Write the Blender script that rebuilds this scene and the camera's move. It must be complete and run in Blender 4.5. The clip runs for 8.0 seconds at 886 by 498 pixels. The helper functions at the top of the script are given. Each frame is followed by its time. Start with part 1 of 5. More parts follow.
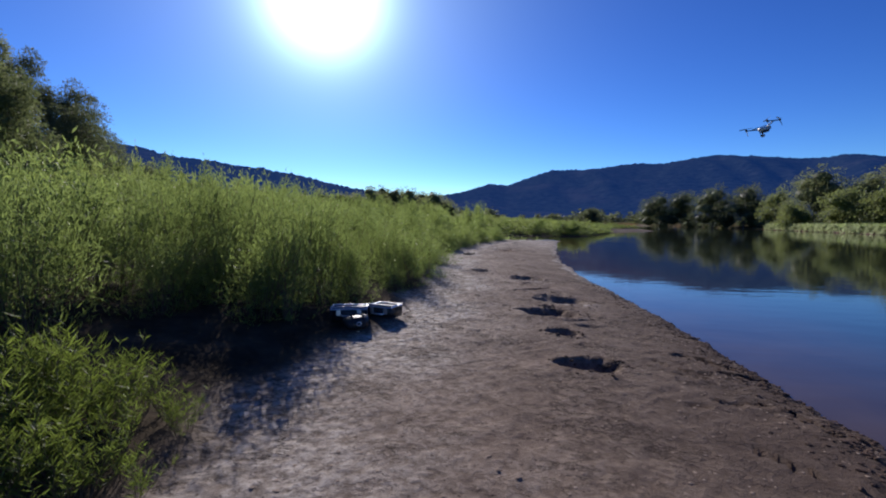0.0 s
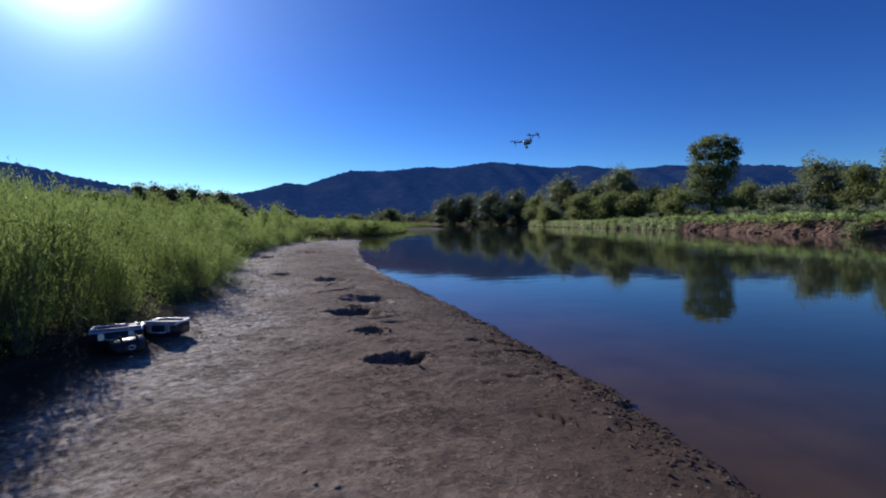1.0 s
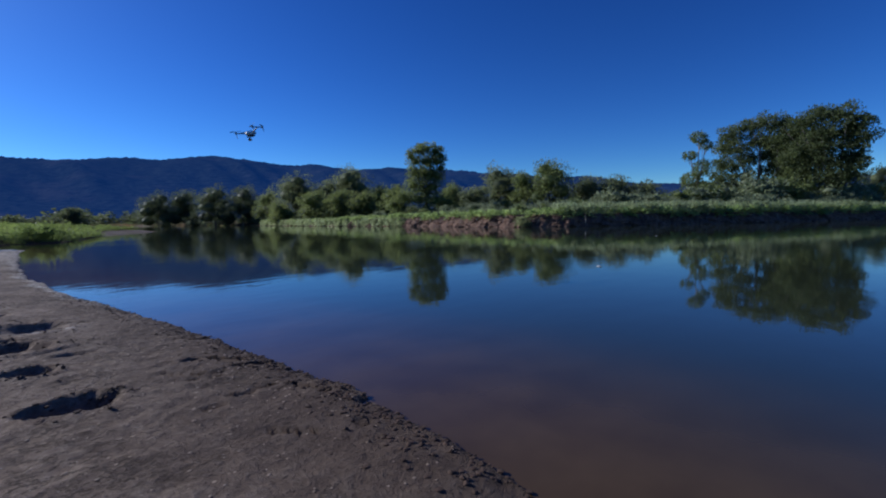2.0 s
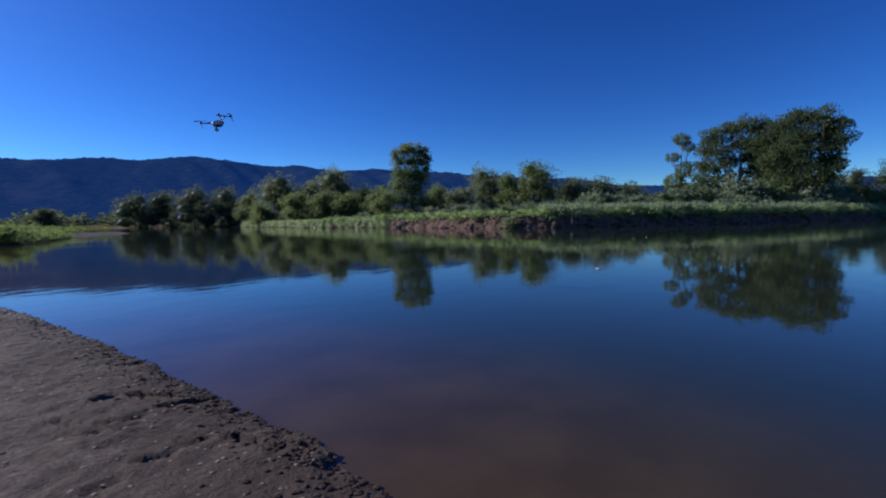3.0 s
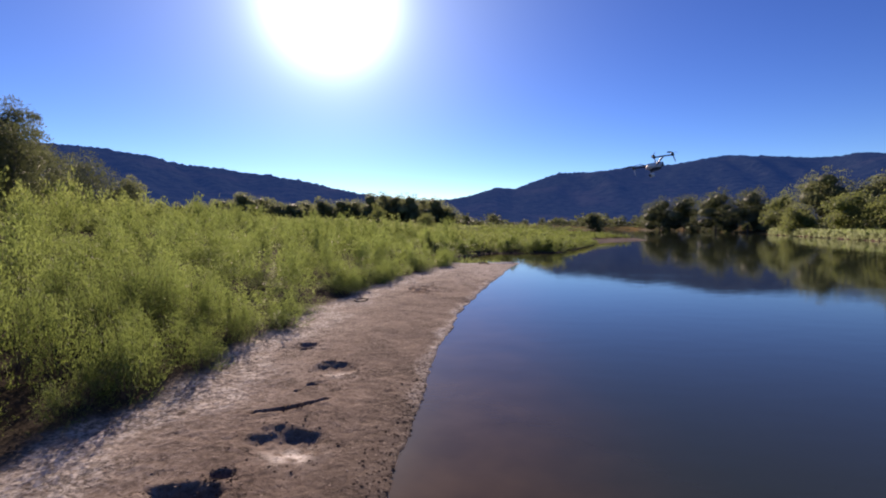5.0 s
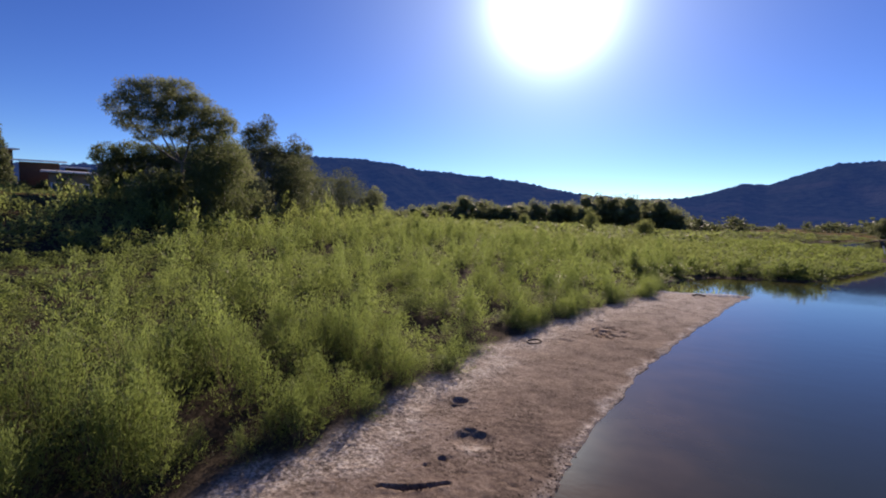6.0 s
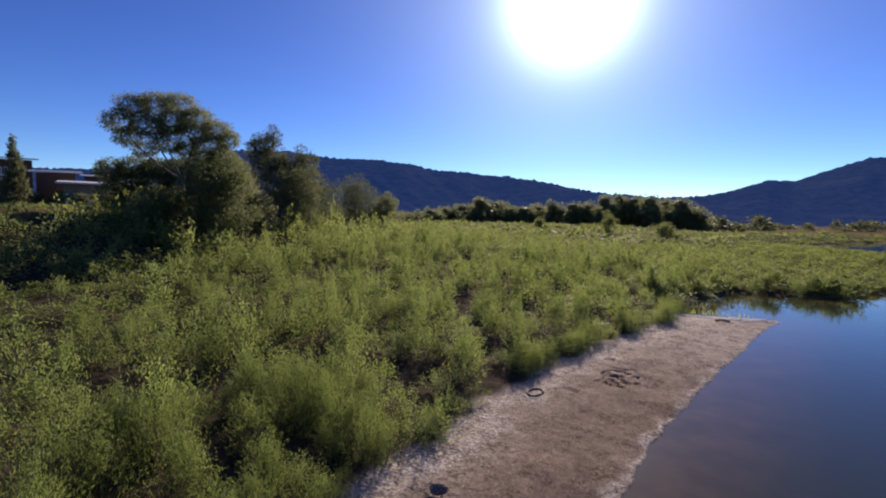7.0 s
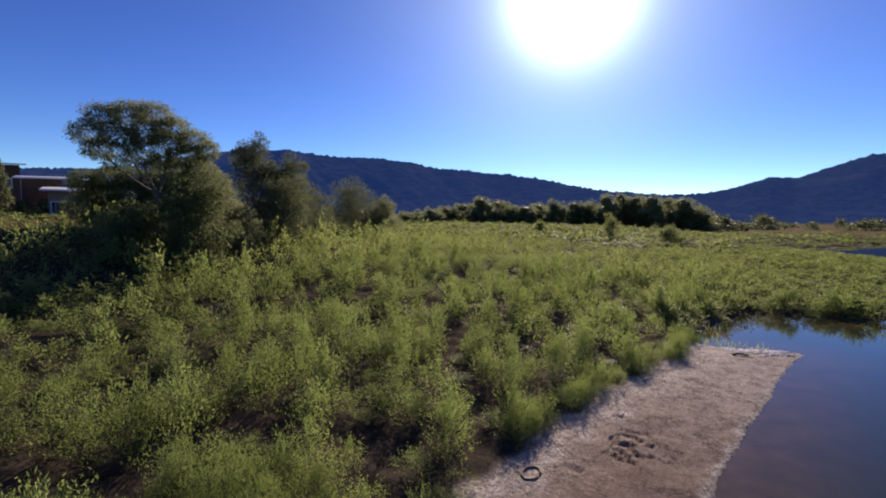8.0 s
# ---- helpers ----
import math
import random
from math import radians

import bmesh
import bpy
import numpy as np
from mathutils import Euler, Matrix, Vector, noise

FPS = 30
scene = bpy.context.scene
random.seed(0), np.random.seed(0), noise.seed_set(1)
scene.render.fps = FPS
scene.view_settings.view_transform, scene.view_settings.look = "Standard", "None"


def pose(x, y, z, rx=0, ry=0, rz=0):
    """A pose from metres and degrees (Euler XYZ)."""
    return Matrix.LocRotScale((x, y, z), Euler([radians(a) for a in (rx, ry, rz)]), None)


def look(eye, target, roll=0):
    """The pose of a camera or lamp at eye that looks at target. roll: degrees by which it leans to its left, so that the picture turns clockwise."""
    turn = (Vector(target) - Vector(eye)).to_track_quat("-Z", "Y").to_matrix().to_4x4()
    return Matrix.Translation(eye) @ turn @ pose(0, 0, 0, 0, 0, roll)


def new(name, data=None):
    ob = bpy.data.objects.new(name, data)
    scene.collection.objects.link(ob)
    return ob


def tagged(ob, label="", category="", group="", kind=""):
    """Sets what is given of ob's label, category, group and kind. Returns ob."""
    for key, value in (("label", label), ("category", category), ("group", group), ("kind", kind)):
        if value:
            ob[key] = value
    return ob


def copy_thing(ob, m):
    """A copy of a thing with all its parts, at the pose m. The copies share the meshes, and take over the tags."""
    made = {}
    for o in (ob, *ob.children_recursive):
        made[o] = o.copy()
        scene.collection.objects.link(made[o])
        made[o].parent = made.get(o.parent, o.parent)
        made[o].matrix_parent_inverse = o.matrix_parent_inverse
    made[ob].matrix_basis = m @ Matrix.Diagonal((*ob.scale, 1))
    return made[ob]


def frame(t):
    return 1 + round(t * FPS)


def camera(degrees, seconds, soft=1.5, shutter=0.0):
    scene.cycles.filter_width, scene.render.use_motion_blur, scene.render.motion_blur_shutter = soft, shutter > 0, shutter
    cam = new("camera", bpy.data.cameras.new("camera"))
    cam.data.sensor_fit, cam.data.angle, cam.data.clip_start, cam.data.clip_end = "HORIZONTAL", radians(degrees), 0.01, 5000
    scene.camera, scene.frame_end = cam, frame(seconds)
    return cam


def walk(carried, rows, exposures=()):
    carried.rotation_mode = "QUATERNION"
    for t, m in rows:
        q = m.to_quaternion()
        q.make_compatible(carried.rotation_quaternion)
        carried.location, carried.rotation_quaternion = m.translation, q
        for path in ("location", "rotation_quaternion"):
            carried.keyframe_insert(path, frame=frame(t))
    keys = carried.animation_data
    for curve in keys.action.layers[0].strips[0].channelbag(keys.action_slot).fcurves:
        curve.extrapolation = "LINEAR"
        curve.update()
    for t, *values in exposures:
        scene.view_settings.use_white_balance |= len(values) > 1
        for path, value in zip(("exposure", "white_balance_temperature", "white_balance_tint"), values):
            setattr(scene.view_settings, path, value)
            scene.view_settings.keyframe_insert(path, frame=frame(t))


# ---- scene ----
# ---- camera and its walk ----
cam = camera(87.8, 8.0, soft=2.0)
PATH = [
    (0, (0.288, -0.340, 1.054), (0.150, 1.651, 0.927), 0.86),
    (0.5, (0.268, -0.308, 1.043), (0.347, 1.687, 0.920), 0.74),
    (1, (0.263, -0.305, 1.053), (0.958, 1.567, 0.934), 0.16),
    (1.3, (0.273, -0.307, 1.067), (1.373, 1.359, 0.942), -0.16),
    (1.5, (0.325, -0.301, 1.066), (1.649, 1.193, 0.934), -0.68),
    (1.7, (0.338, -0.280, 1.058), (1.833, 1.041, 0.919), -0.98),
    (2.8, (0.802, 0.186, 0.975), (2.435, 1.333, 0.846), -0.88),
    (3, (0.946, 0.293, 0.984), (2.568, 1.456, 0.857), -0.91),
    (3.5, (1.418, 0.569, 1.100), (2.856, 1.955, 0.977), -0.61),
    (4, (1.935, 0.858, 1.344), (2.933, 2.588, 1.232), 0.01),
    (4.2, (2.202, 0.985, 1.468), (2.896, 2.857, 1.355), 0.01),
    (4.5, (2.493, 1.246, 1.630), (2.868, 3.207, 1.520), 0.03),
    (5, (3.025, 1.713, 1.946), (2.851, 3.702, 1.836), 0.19),
    (5.1, (3.138, 1.805, 2.048), (2.839, 3.779, 1.931), 0.49),
    (6.3, (3.803, 2.502, 3.110), (2.707, 4.171, 2.994), 0.76),
    (6.5, (3.786, 2.747, 3.264), (2.688, 4.415, 3.145), 0.66),
    (7, (3.678, 3.483, 3.669), (2.578, 5.149, 3.546), 0.57),
    (7.5, (3.454, 4.257, 4.106), (2.348, 5.918, 3.979), 0.53),
    (8, (3.129, 5.053, 4.554), (2.025, 6.715, 4.422), 0.36),
]
EXPOSURES = [(0.0, 0.08, 6000, 16), (0.6, 0.07, 6000, 16), (1.5, -0.15, 5450, 10), (2.9, -0.1, 5350, 14), (3.4, -0.08, 5500, 13), (4.0, 0.12, 6500, 16),
             (4.5, 0.26, 7150, 20), (5.0, 0.4, 7300, 27), (6.3, 0.27, 7100, 25), (8.0, 0.25, 7000, 25)]
walk(cam, [(t, look(eye, target, roll)) for t, eye, target, roll in PATH], EXPOSURES)

# ---- world and sun ----
SUN_LEFT, SUN_UP = 18.6, 24.6      # degrees left of +y, degrees above the horizon
SUN_TO = Vector((-math.sin(radians(SUN_LEFT)) * math.cos(radians(SUN_UP)),
                 math.cos(radians(SUN_LEFT)) * math.cos(radians(SUN_UP)), math.sin(radians(SUN_UP))))


def make_world():
    """A clear high-altitude sky, deep blue away from the sun, and the bright aureole round it."""
    w = bpy.data.worlds.new("sky")
    scene.world = w
    w.use_nodes = True
    nt = w.node_tree
    nt.nodes.clear()

    def node(kind, op=None):
        n = nt.nodes.new(kind)
        if op:
            n.operation = op
        return n

    def calc(op, a, b=0.0):
        n = node("ShaderNodeMath", op)
        for i, v in ((0, a), (1, b)):
            if isinstance(v, bpy.types.NodeSocket):
                nt.links.new(v, n.inputs[i])
            else:
                n.inputs[i].default_value = v
        return n.outputs[0]

    sky = node("ShaderNodeTexSky")
    sky.sky_type = "NISHITA"
    sky.sun_disc = False
    sky.sun_elevation = radians(SUN_UP)
    sky.sun_rotation = radians(-SUN_LEFT)
    sky.altitude = 1500
    sky.air_density, sky.dust_density, sky.ozone_density = 1.0, 0.05, 3.0
    # deepen the blue, leaving the brightness
    rgb = node("ShaderNodeSeparateColor")
    nt.links.new(sky.outputs[0], rgb.inputs[0])
    top = calc("MAXIMUM", calc("MAXIMUM", rgb.outputs[0], rgb.outputs[1]), rgb.outputs[2])
    level = calc("MULTIPLY", calc("POWER", top, 1.25), 0.655)
    made = node("ShaderNodeCombineColor")
    for i, power in ((0, 2.1), (1, 2.1), (2, 1.0)):
        nt.links.new(calc("MULTIPLY", calc("POWER", calc("DIVIDE", rgb.outputs[i], top), power), level), made.inputs[i])
    bg = node("ShaderNodeBackground")
    bg.inputs["Strength"].default_value = 0.1
    nt.links.new(made.outputs[0], bg.inputs["Color"])
    # aureole: falls off with the angle from the sun
    where = node("ShaderNodeTexCoord")
    dot = node("ShaderNodeVectorMath", "DOT_PRODUCT")
    nt.links.new(where.outputs["Generated"], dot.inputs[0])
    dot.inputs[1].default_value = SUN_TO
    angle = calc("ARCCOSINE", calc("MINIMUM", dot.outputs["Value"], 0.99999))
    core = calc("MULTIPLY", calc("EXPONENT", calc("MULTIPLY", calc("POWER", calc("DIVIDE", angle, radians(5.1)), 2.0), -1.0)), 2.3)
    skirt = calc("MULTIPLY", calc("EXPONENT", calc("MULTIPLY", calc("DIVIDE", angle, radians(9.0)), -1.0)), 0.95)
    glow = node("ShaderNodeBackground")
    glow.inputs["Color"].default_value = (0.8, 1.04, 1.0, 1)
    nt.links.new(calc("ADD", core, skirt), glow.inputs["Strength"])
    add = node("ShaderNodeAddShader")
    nt.links.new(bg.outputs[0], add.inputs[0])
    nt.links.new(glow.outputs[0], add.inputs[1])
    nt.links.new(add.outputs[0], node("ShaderNodeOutputWorld").inputs["Surface"])


make_world()
sun_data = bpy.data.lights.new("sun", "SUN")
sun_data.energy, sun_data.angle, sun_data.color = 5.0, radians(0.5), (1.0, 0.91, 0.78)
sun = new("sun", sun_data)
sun.matrix_world = look(SUN_TO * 50, (0, 0, 0))

# ---- materials ----


class Mat:
    """A small node-graph writer."""

    def __init__(self, name):
        self.m = bpy.data.materials.new(name)
        self.m.use_nodes = True
        self.nt = self.m.node_tree
        self.b = self.nt.nodes["Principled BSDF"]
        self.out = self.nt.nodes["Material Output"]

    def node(self, kind, **inputs):
        n = self.nt.nodes.new(kind)
        for k, v in inputs.items():
            self.set(n, k.replace("_", " "), v)
        return n

    def set(self, n, key, v):
        if isinstance(v, bpy.types.NodeSocket):
            self.nt.links.new(v, n.inputs[key])
        else:
            n.inputs[key].default_value = v

    def pos(self):
        return self.node("ShaderNodeNewGeometry").outputs["Position"]

    def obj(self):
        return self.node("ShaderNodeTexCoord").outputs["Object"]

    def noise(self, scale, detail=4.0, rough=0.55, vec=None, stretch=None):
        n = self.node("ShaderNodeTexNoise", Scale=scale, Detail=detail, Roughness=rough)
        v = vec or self.pos()
        if stretch:
            mp = self.node("ShaderNodeMapping", Scale=stretch, Vector=v)
            v = mp.outputs[0]
        self.nt.links.new(v, n.inputs["Vector"])
        return n.outputs["Fac"]

    def ramp(self, fac, stops):
        r = self.node("ShaderNodeValToRGB")
        e = r.color_ramp.elements
        while len(e) < len(stops):
            e.new(0.5)
        for i, (p, c) in enumerate(stops):
            e[i].position = p
            e[i].color = (*c, 1) if len(c) == 3 else c
        self.nt.links.new(fac, r.inputs["Fac"])
        return r.outputs["Color"]

    def step(self, fac, lo, hi, a=0.0, b=1.0):
        n = self.node("ShaderNodeMapRange")
        for k, v in zip(("From Min", "From Max", "To Min", "To Max"), (lo, hi, a, b)):
            n.inputs[k].default_value = v
        self.nt.links.new(fac, n.inputs["Value"])
        return n.outputs["Result"]

    def mix(self, fac, a, b, how="MIX"):
        n = self.nt.nodes.new("ShaderNodeMix")
        n.data_type, n.blend_type = "RGBA", how
        for i, v in ((0, fac), (6, a), (7, b)):
            if isinstance(v, bpy.types.NodeSocket):
                self.nt.links.new(v, n.inputs[i])
            elif i == 0:
                n.inputs[0].default_value = v
            else:
                n.inputs[i].default_value = (*v, 1)
        return n.outputs[2]

    def math(self, op, a, b=0.0):
        n = self.nt.nodes.new("ShaderNodeMath")
        n.operation = op
        for i, v in ((0, a), (1, b)):
            if isinstance(v, bpy.types.NodeSocket):
                self.nt.links.new(v, n.inputs[i])
            else:
                n.inputs[i].default_value = v
        return n.outputs[0]

    def bump(self, height, strength, distance):
        n = self.node("ShaderNodeBump", Height=height, Strength=strength, Distance=distance)
        self.nt.links.new(n.outputs[0], self.b.inputs["Normal"])

    def attr(self, name):
        n = self.nt.nodes.new("ShaderNodeAttribute")
        n.attribute_name = name
        return n.outputs["Fac"]

    def done(self, color=None, rough=None, metal=None, spec=None):
        for k, v in (("Base Color", color), ("Roughness", rough), ("Metallic", metal), ("Specular IOR Level", spec)):
            if v is not None:
                self.set(self.b, k, (*v, 1) if isinstance(v, tuple) and len(v) == 3 else v)
        return self.m


def mat_ground():
    k = Mat("river_sand_and_soil")
    big = k.noise(0.8, 4)
    mid = k.noise(5.0, 5, 0.6)
    fine = k.noise(22, 6, 0.65)
    grain = k.noise(170, 3, 0.7)
    sand = k.ramp(k.math("ADD", k.math("MULTIPLY", big, 0.3), k.math("ADD", k.math("MULTIPLY", mid, 0.3), k.math("MULTIPLY", fine, 0.4))),
                  [(0.38, (0.095, 0.066, 0.049)), (0.5, (0.205, 0.15, 0.111)), (0.62, (0.345, 0.268, 0.203))])
    sand = k.mix(k.step(grain, 0.4, 0.75, 0.0, 0.4), sand, (0.09, 0.062, 0.05))
    crust = k.ramp(fine, [(0.38, (0.22, 0.182, 0.143)), (0.6, (0.60, 0.54, 0.465))])
    sand = k.mix(k.math("MULTIPLY", k.attr("crust"), k.step(mid, 0.22, 0.55)), sand, crust)
    speck = k.step(k.noise(60, 2, 0.5), 0.70, 0.76)
    sand = k.mix(k.math("MULTIPLY", speck, 0.6), sand, (0.45, 0.40, 0.34))
    crumb = k.step(k.noise(34, 3, 0.6), 0.61, 0.68)
    sand = k.mix(k.math("MULTIPLY", crumb, 0.7), sand, (0.055, 0.036, 0.028))
    vein = k.math("ABSOLUTE", k.math("SUBTRACT", k.noise(6.0, 6, 0.72, None, (1.0, 1.8, 1)), 0.5))
    crack = k.math("MULTIPLY", k.step(vein, 0.004, 0.02, 1.0, 0.0), k.step(k.noise(1.7, 3), 0.5, 0.6))
    sand = k.mix(k.math("MULTIPLY", crack, 0.75), sand, (0.05, 0.034, 0.027))
    wet = k.attr("wet")
    sand = k.mix(k.math("MULTIPLY", wet, 0.72), sand, (0.07, 0.045, 0.03))
    # glint on the pits' lit wet slope, painted as paler sand
    sand = k.mix(k.math("MULTIPLY", k.attr("wet_glint"), 0.7), sand, (0.36, 0.31, 0.27))
    soil = k.ramp(k.noise(3.0, 5), [(0.3, (0.03, 0.025, 0.018)), (0.55, (0.062, 0.05, 0.036)), (0.75, (0.1, 0.08, 0.058))])
    dry = k.ramp(k.noise(0.35, 4), [(0.38, (0.055, 0.06, 0.022)), (0.62, (0.21, 0.135, 0.05))])
    soil = k.mix(k.attr("dry"), soil, dry)
    col = k.mix(k.attr("meadow"), sand, soil)
    h = k.math("ADD", k.math("MULTIPLY", fine, 0.75), k.math("ADD", k.math("MULTIPLY", mid, 1.0), k.math("MULTIPLY", grain, 0.28)))
    scale = k.node("ShaderNodeTexVoronoi", Scale=17.0, Vector=k.pos())
    scale.feature = "SMOOTH_F1"
    flake = k.math("MULTIPLY", k.math("MULTIPLY", scale.outputs["Distance"], k.attr("crust")), 0.9)
    k.bump(k.math("SUBTRACT", k.math("ADD", h, flake), k.math("MULTIPLY", crack, 0.4)), 1.0, 0.024)
    rough = k.math("SUBTRACT", k.step(wet, 0, 1, 0.94, 0.84), k.math("MULTIPLY", k.attr("wet_glint"), 0.55))
    return k.done(col, rough, None, k.math("MULTIPLY", k.step(k.attr("wet_glint"), 0, 1, 0.14, 0.8), k.step(k.attr("meadow"), 0, 1, 1.0, 0.08)))


def mat_water():
    k = Mat("turbid_river_water")
    n1 = k.noise(1.3, 3, 0.5, None, (1.0, 2.2, 1))
    n2 = k.noise(9, 2, 0.5, None, (1.0, 2.0, 1))
    patch = k.step(k.noise(0.09, 2, 0.5, None, (1, 2.4, 1)), 0.5, 0.62)
    h = k.math("ADD", k.math("MULTIPLY", n1, 0.35), k.math("MULTIPLY", k.math("MULTIPLY", n2, patch), 0.18))
    k.bump(h, 0.05, 0.12)
    mud = k.ramp(k.noise(1.5, 4), [(0.35, (0.06, 0.036, 0.015)), (0.65, (0.09, 0.056, 0.025))])
    col = k.mix(k.attr("shoal"), (0.026, 0.032, 0.018), mud)
    k.b.inputs["IOR"].default_value = 1.333
    return k.done(col, 0.035, None, 0.5)


def mat_leaf(name, dark, mid, light, glow=0.5, spread=0.6, gloss=0.58):
    """Thin leaf: front gloss, and light that comes through it."""
    k = Mat(name)
    geo = k.nt.nodes.new("ShaderNodeNewGeometry")
    info = k.nt.nodes.new("ShaderNodeObjectInfo")
    big = k.step(k.noise(0.16, 4, 0.6), 0.3, 0.7)
    v = k.math("ADD", k.math("MULTIPLY", geo.outputs["Random Per Island"], spread),
               k.math("ADD", k.math("MULTIPLY", big, 0.36),
                      k.math("ADD", k.math("MULTIPLY", info.outputs["Random"], 0.15), k.math("MULTIPLY", k.attr("tone"), 0.55))))
    dull = tuple((sum(mid) / 3 * 0.3 + c * 0.8) for c in mid)
    col = k.ramp(v, [(0.15, tuple(c * 0.75 for c in dark)), (0.4, dark), (0.6, mid), (0.78, dull), (1.0, light)])
    k.done(col, gloss, None, 0.34)
    tr = k.node("ShaderNodeBsdfTranslucent", Color=k.mix(0.5, col, tuple(min(1.0, c * 2.0) for c in light)))
    mx = k.node("ShaderNodeMixShader", Fac=glow)
    k.nt.links.new(k.b.outputs[0], mx.inputs[1])
    k.nt.links.new(tr.outputs[0], mx.inputs[2])
    k.nt.links.new(mx.outputs[0], k.out.inputs["Surface"])
    return k.m


def mat_plain(name, a, b, scale, rough, metal=0.0, bump=0.0, stretch=None, spec=None):
    k = Mat(name)
    n = k.noise(scale, 5, 0.6, k.obj(), stretch)
    if bump:
        k.bump(n, 0.7, bump)
    return k.done(k.ramp(n, [(0.3, a), (0.7, b)]), rough, metal, spec)


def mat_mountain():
    """Dark conifer slopes, with the blue haze of distance put in as a faint glow."""
    k = Mat("forested_hillside_with_haze")
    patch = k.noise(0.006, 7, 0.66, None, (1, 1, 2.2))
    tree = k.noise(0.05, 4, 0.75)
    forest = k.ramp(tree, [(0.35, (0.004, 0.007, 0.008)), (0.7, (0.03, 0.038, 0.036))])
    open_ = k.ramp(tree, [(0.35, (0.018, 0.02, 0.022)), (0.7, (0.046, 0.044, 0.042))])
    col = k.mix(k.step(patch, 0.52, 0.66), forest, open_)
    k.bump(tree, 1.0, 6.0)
    # blue distance haze, emitted by the slopes themselves
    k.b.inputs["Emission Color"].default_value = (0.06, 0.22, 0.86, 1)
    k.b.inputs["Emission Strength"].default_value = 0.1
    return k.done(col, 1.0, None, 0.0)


M_GROUND = mat_ground()
M_WATER = mat_water()
M_WILLOW = mat_leaf("willow_leaf", (0.044, 0.068, 0.02), (0.112, 0.162, 0.041), (0.215, 0.272, 0.07), 0.56, 0.52, 0.5)
M_SHOOT = mat_leaf("young_willow_leaf", (0.025, 0.048, 0.009), (0.066, 0.11, 0.018), (0.18, 0.23, 0.036), 0.46, 0.7)
M_GRASS = mat_leaf("meadow_leaf", (0.052, 0.075, 0.024), (0.12, 0.16, 0.044), (0.22, 0.265, 0.074), 0.56, 0.45, 0.68)
M_BLADE = mat_leaf("grass_blade", (0.13, 0.19, 0.05), (0.25, 0.34, 0.09), (0.36, 0.44, 0.15), 0.5)
M_REED = mat_leaf("reed_grass_blade", (0.15, 0.19, 0.08), (0.27, 0.325, 0.145), (0.38, 0.42, 0.22), 0.5)
M_LAWN = mat_leaf("low_meadow_grass", (0.058, 0.09, 0.02), (0.128, 0.182, 0.04), (0.22, 0.27, 0.066), 0.55, 0.45)
M_TREE = mat_leaf("cottonwood_leaf", (0.07, 0.098, 0.028), (0.138, 0.178, 0.05), (0.235, 0.265, 0.088), 0.48, 0.5)
M_DARKTREE = mat_leaf("dark_willow_leaf", (0.065, 0.082, 0.036), (0.125, 0.15, 0.062), (0.22, 0.245, 0.11), 0.52)
M_DEEP = mat_leaf("deep_green_leaf", (0.048, 0.062, 0.027), (0.092, 0.112, 0.046), (0.16, 0.185, 0.078), 0.36)
M_SPREAD = mat_leaf("old_tree_leaf", (0.045, 0.065, 0.024), (0.09, 0.12, 0.04), (0.17, 0.20, 0.075), 0.42)
M_SAGE = mat_leaf("sagebrush_leaf", (0.10, 0.125, 0.06), (0.18, 0.215, 0.105), (0.27, 0.30, 0.165), 0.42)
M_OLIVE = mat_leaf("olive_willow_leaf", (0.09, 0.108, 0.047), (0.165, 0.188, 0.082), (0.27, 0.29, 0.14), 0.54)
M_PALEBARK = mat_plain("pale_bark", (0.11, 0.095, 0.08), (0.28, 0.25, 0.21), 4, 0.9, 0, 0.03, (1, 1, 0.2))
M_STEM = mat_plain("willow_stem", (0.07, 0.045, 0.025), (0.16, 0.10, 0.05), 20, 0.7)
M_BARK = mat_plain("grey_bark", (0.06, 0.05, 0.04), (0.20, 0.17, 0.14), 4, 0.9, 0, 0.03, (1, 1, 0.2))
M_BANK = mat_plain("red_clay_bank", (0.055, 0.032, 0.022), (0.21, 0.12, 0.078), 1.6, 0.95, 0, 0.12, (1, 1, 0.5))
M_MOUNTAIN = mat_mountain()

# ---- mesh helpers ----


def mesh_from(name, v, f, attrs=None, smooth=False):
    """A mesh from arrays: v (n, 3), f (m, 3 or 4), attrs: name -> value a vertex."""
    v, f = np.asarray(v, np.float32), np.asarray(f, np.int32)
    me = bpy.data.meshes.new(name)
    me.vertices.add(len(v))
    me.vertices.foreach_set("co", v.ravel())
    k = f.shape[1]
    me.loops.add(f.size)
    me.loops.foreach_set("vertex_index", f.ravel())
    me.polygons.add(len(f))
    me.polygons.foreach_set("loop_start", np.arange(0, f.size, k, dtype=np.int32))
    me.polygons.foreach_set("loop_total", np.full(len(f), k, np.int32))
    for key, values in (attrs or {}).items():
        me.attributes.new(key, "FLOAT", "POINT").data.foreach_set("value", np.asarray(values, np.float32))
    me.update(calc_edges=True)
    me.polygons.foreach_set("use_smooth", np.full(len(f), smooth, bool))
    me.validate()
    return me


def part(name, shape, material, parent=None, label="", smooth=False):
    """One mesh object from (v, f) arrays or a bmesh."""
    if isinstance(shape, bmesh.types.BMesh):
        me = bpy.data.meshes.new(name)
        shape.to_mesh(me)
        shape.free()
        if smooth:
            me.polygons.foreach_set("use_smooth", np.full(len(me.polygons), True, bool))
    elif isinstance(shape, bpy.types.Mesh):
        me = shape
    else:
        me = mesh_from(name, *shape, smooth=smooth)
    if material and not me.materials:
        me.materials.append(material)
    ob = new(name, me)
    if parent:
        ob.parent = parent
    return tagged(ob, label)


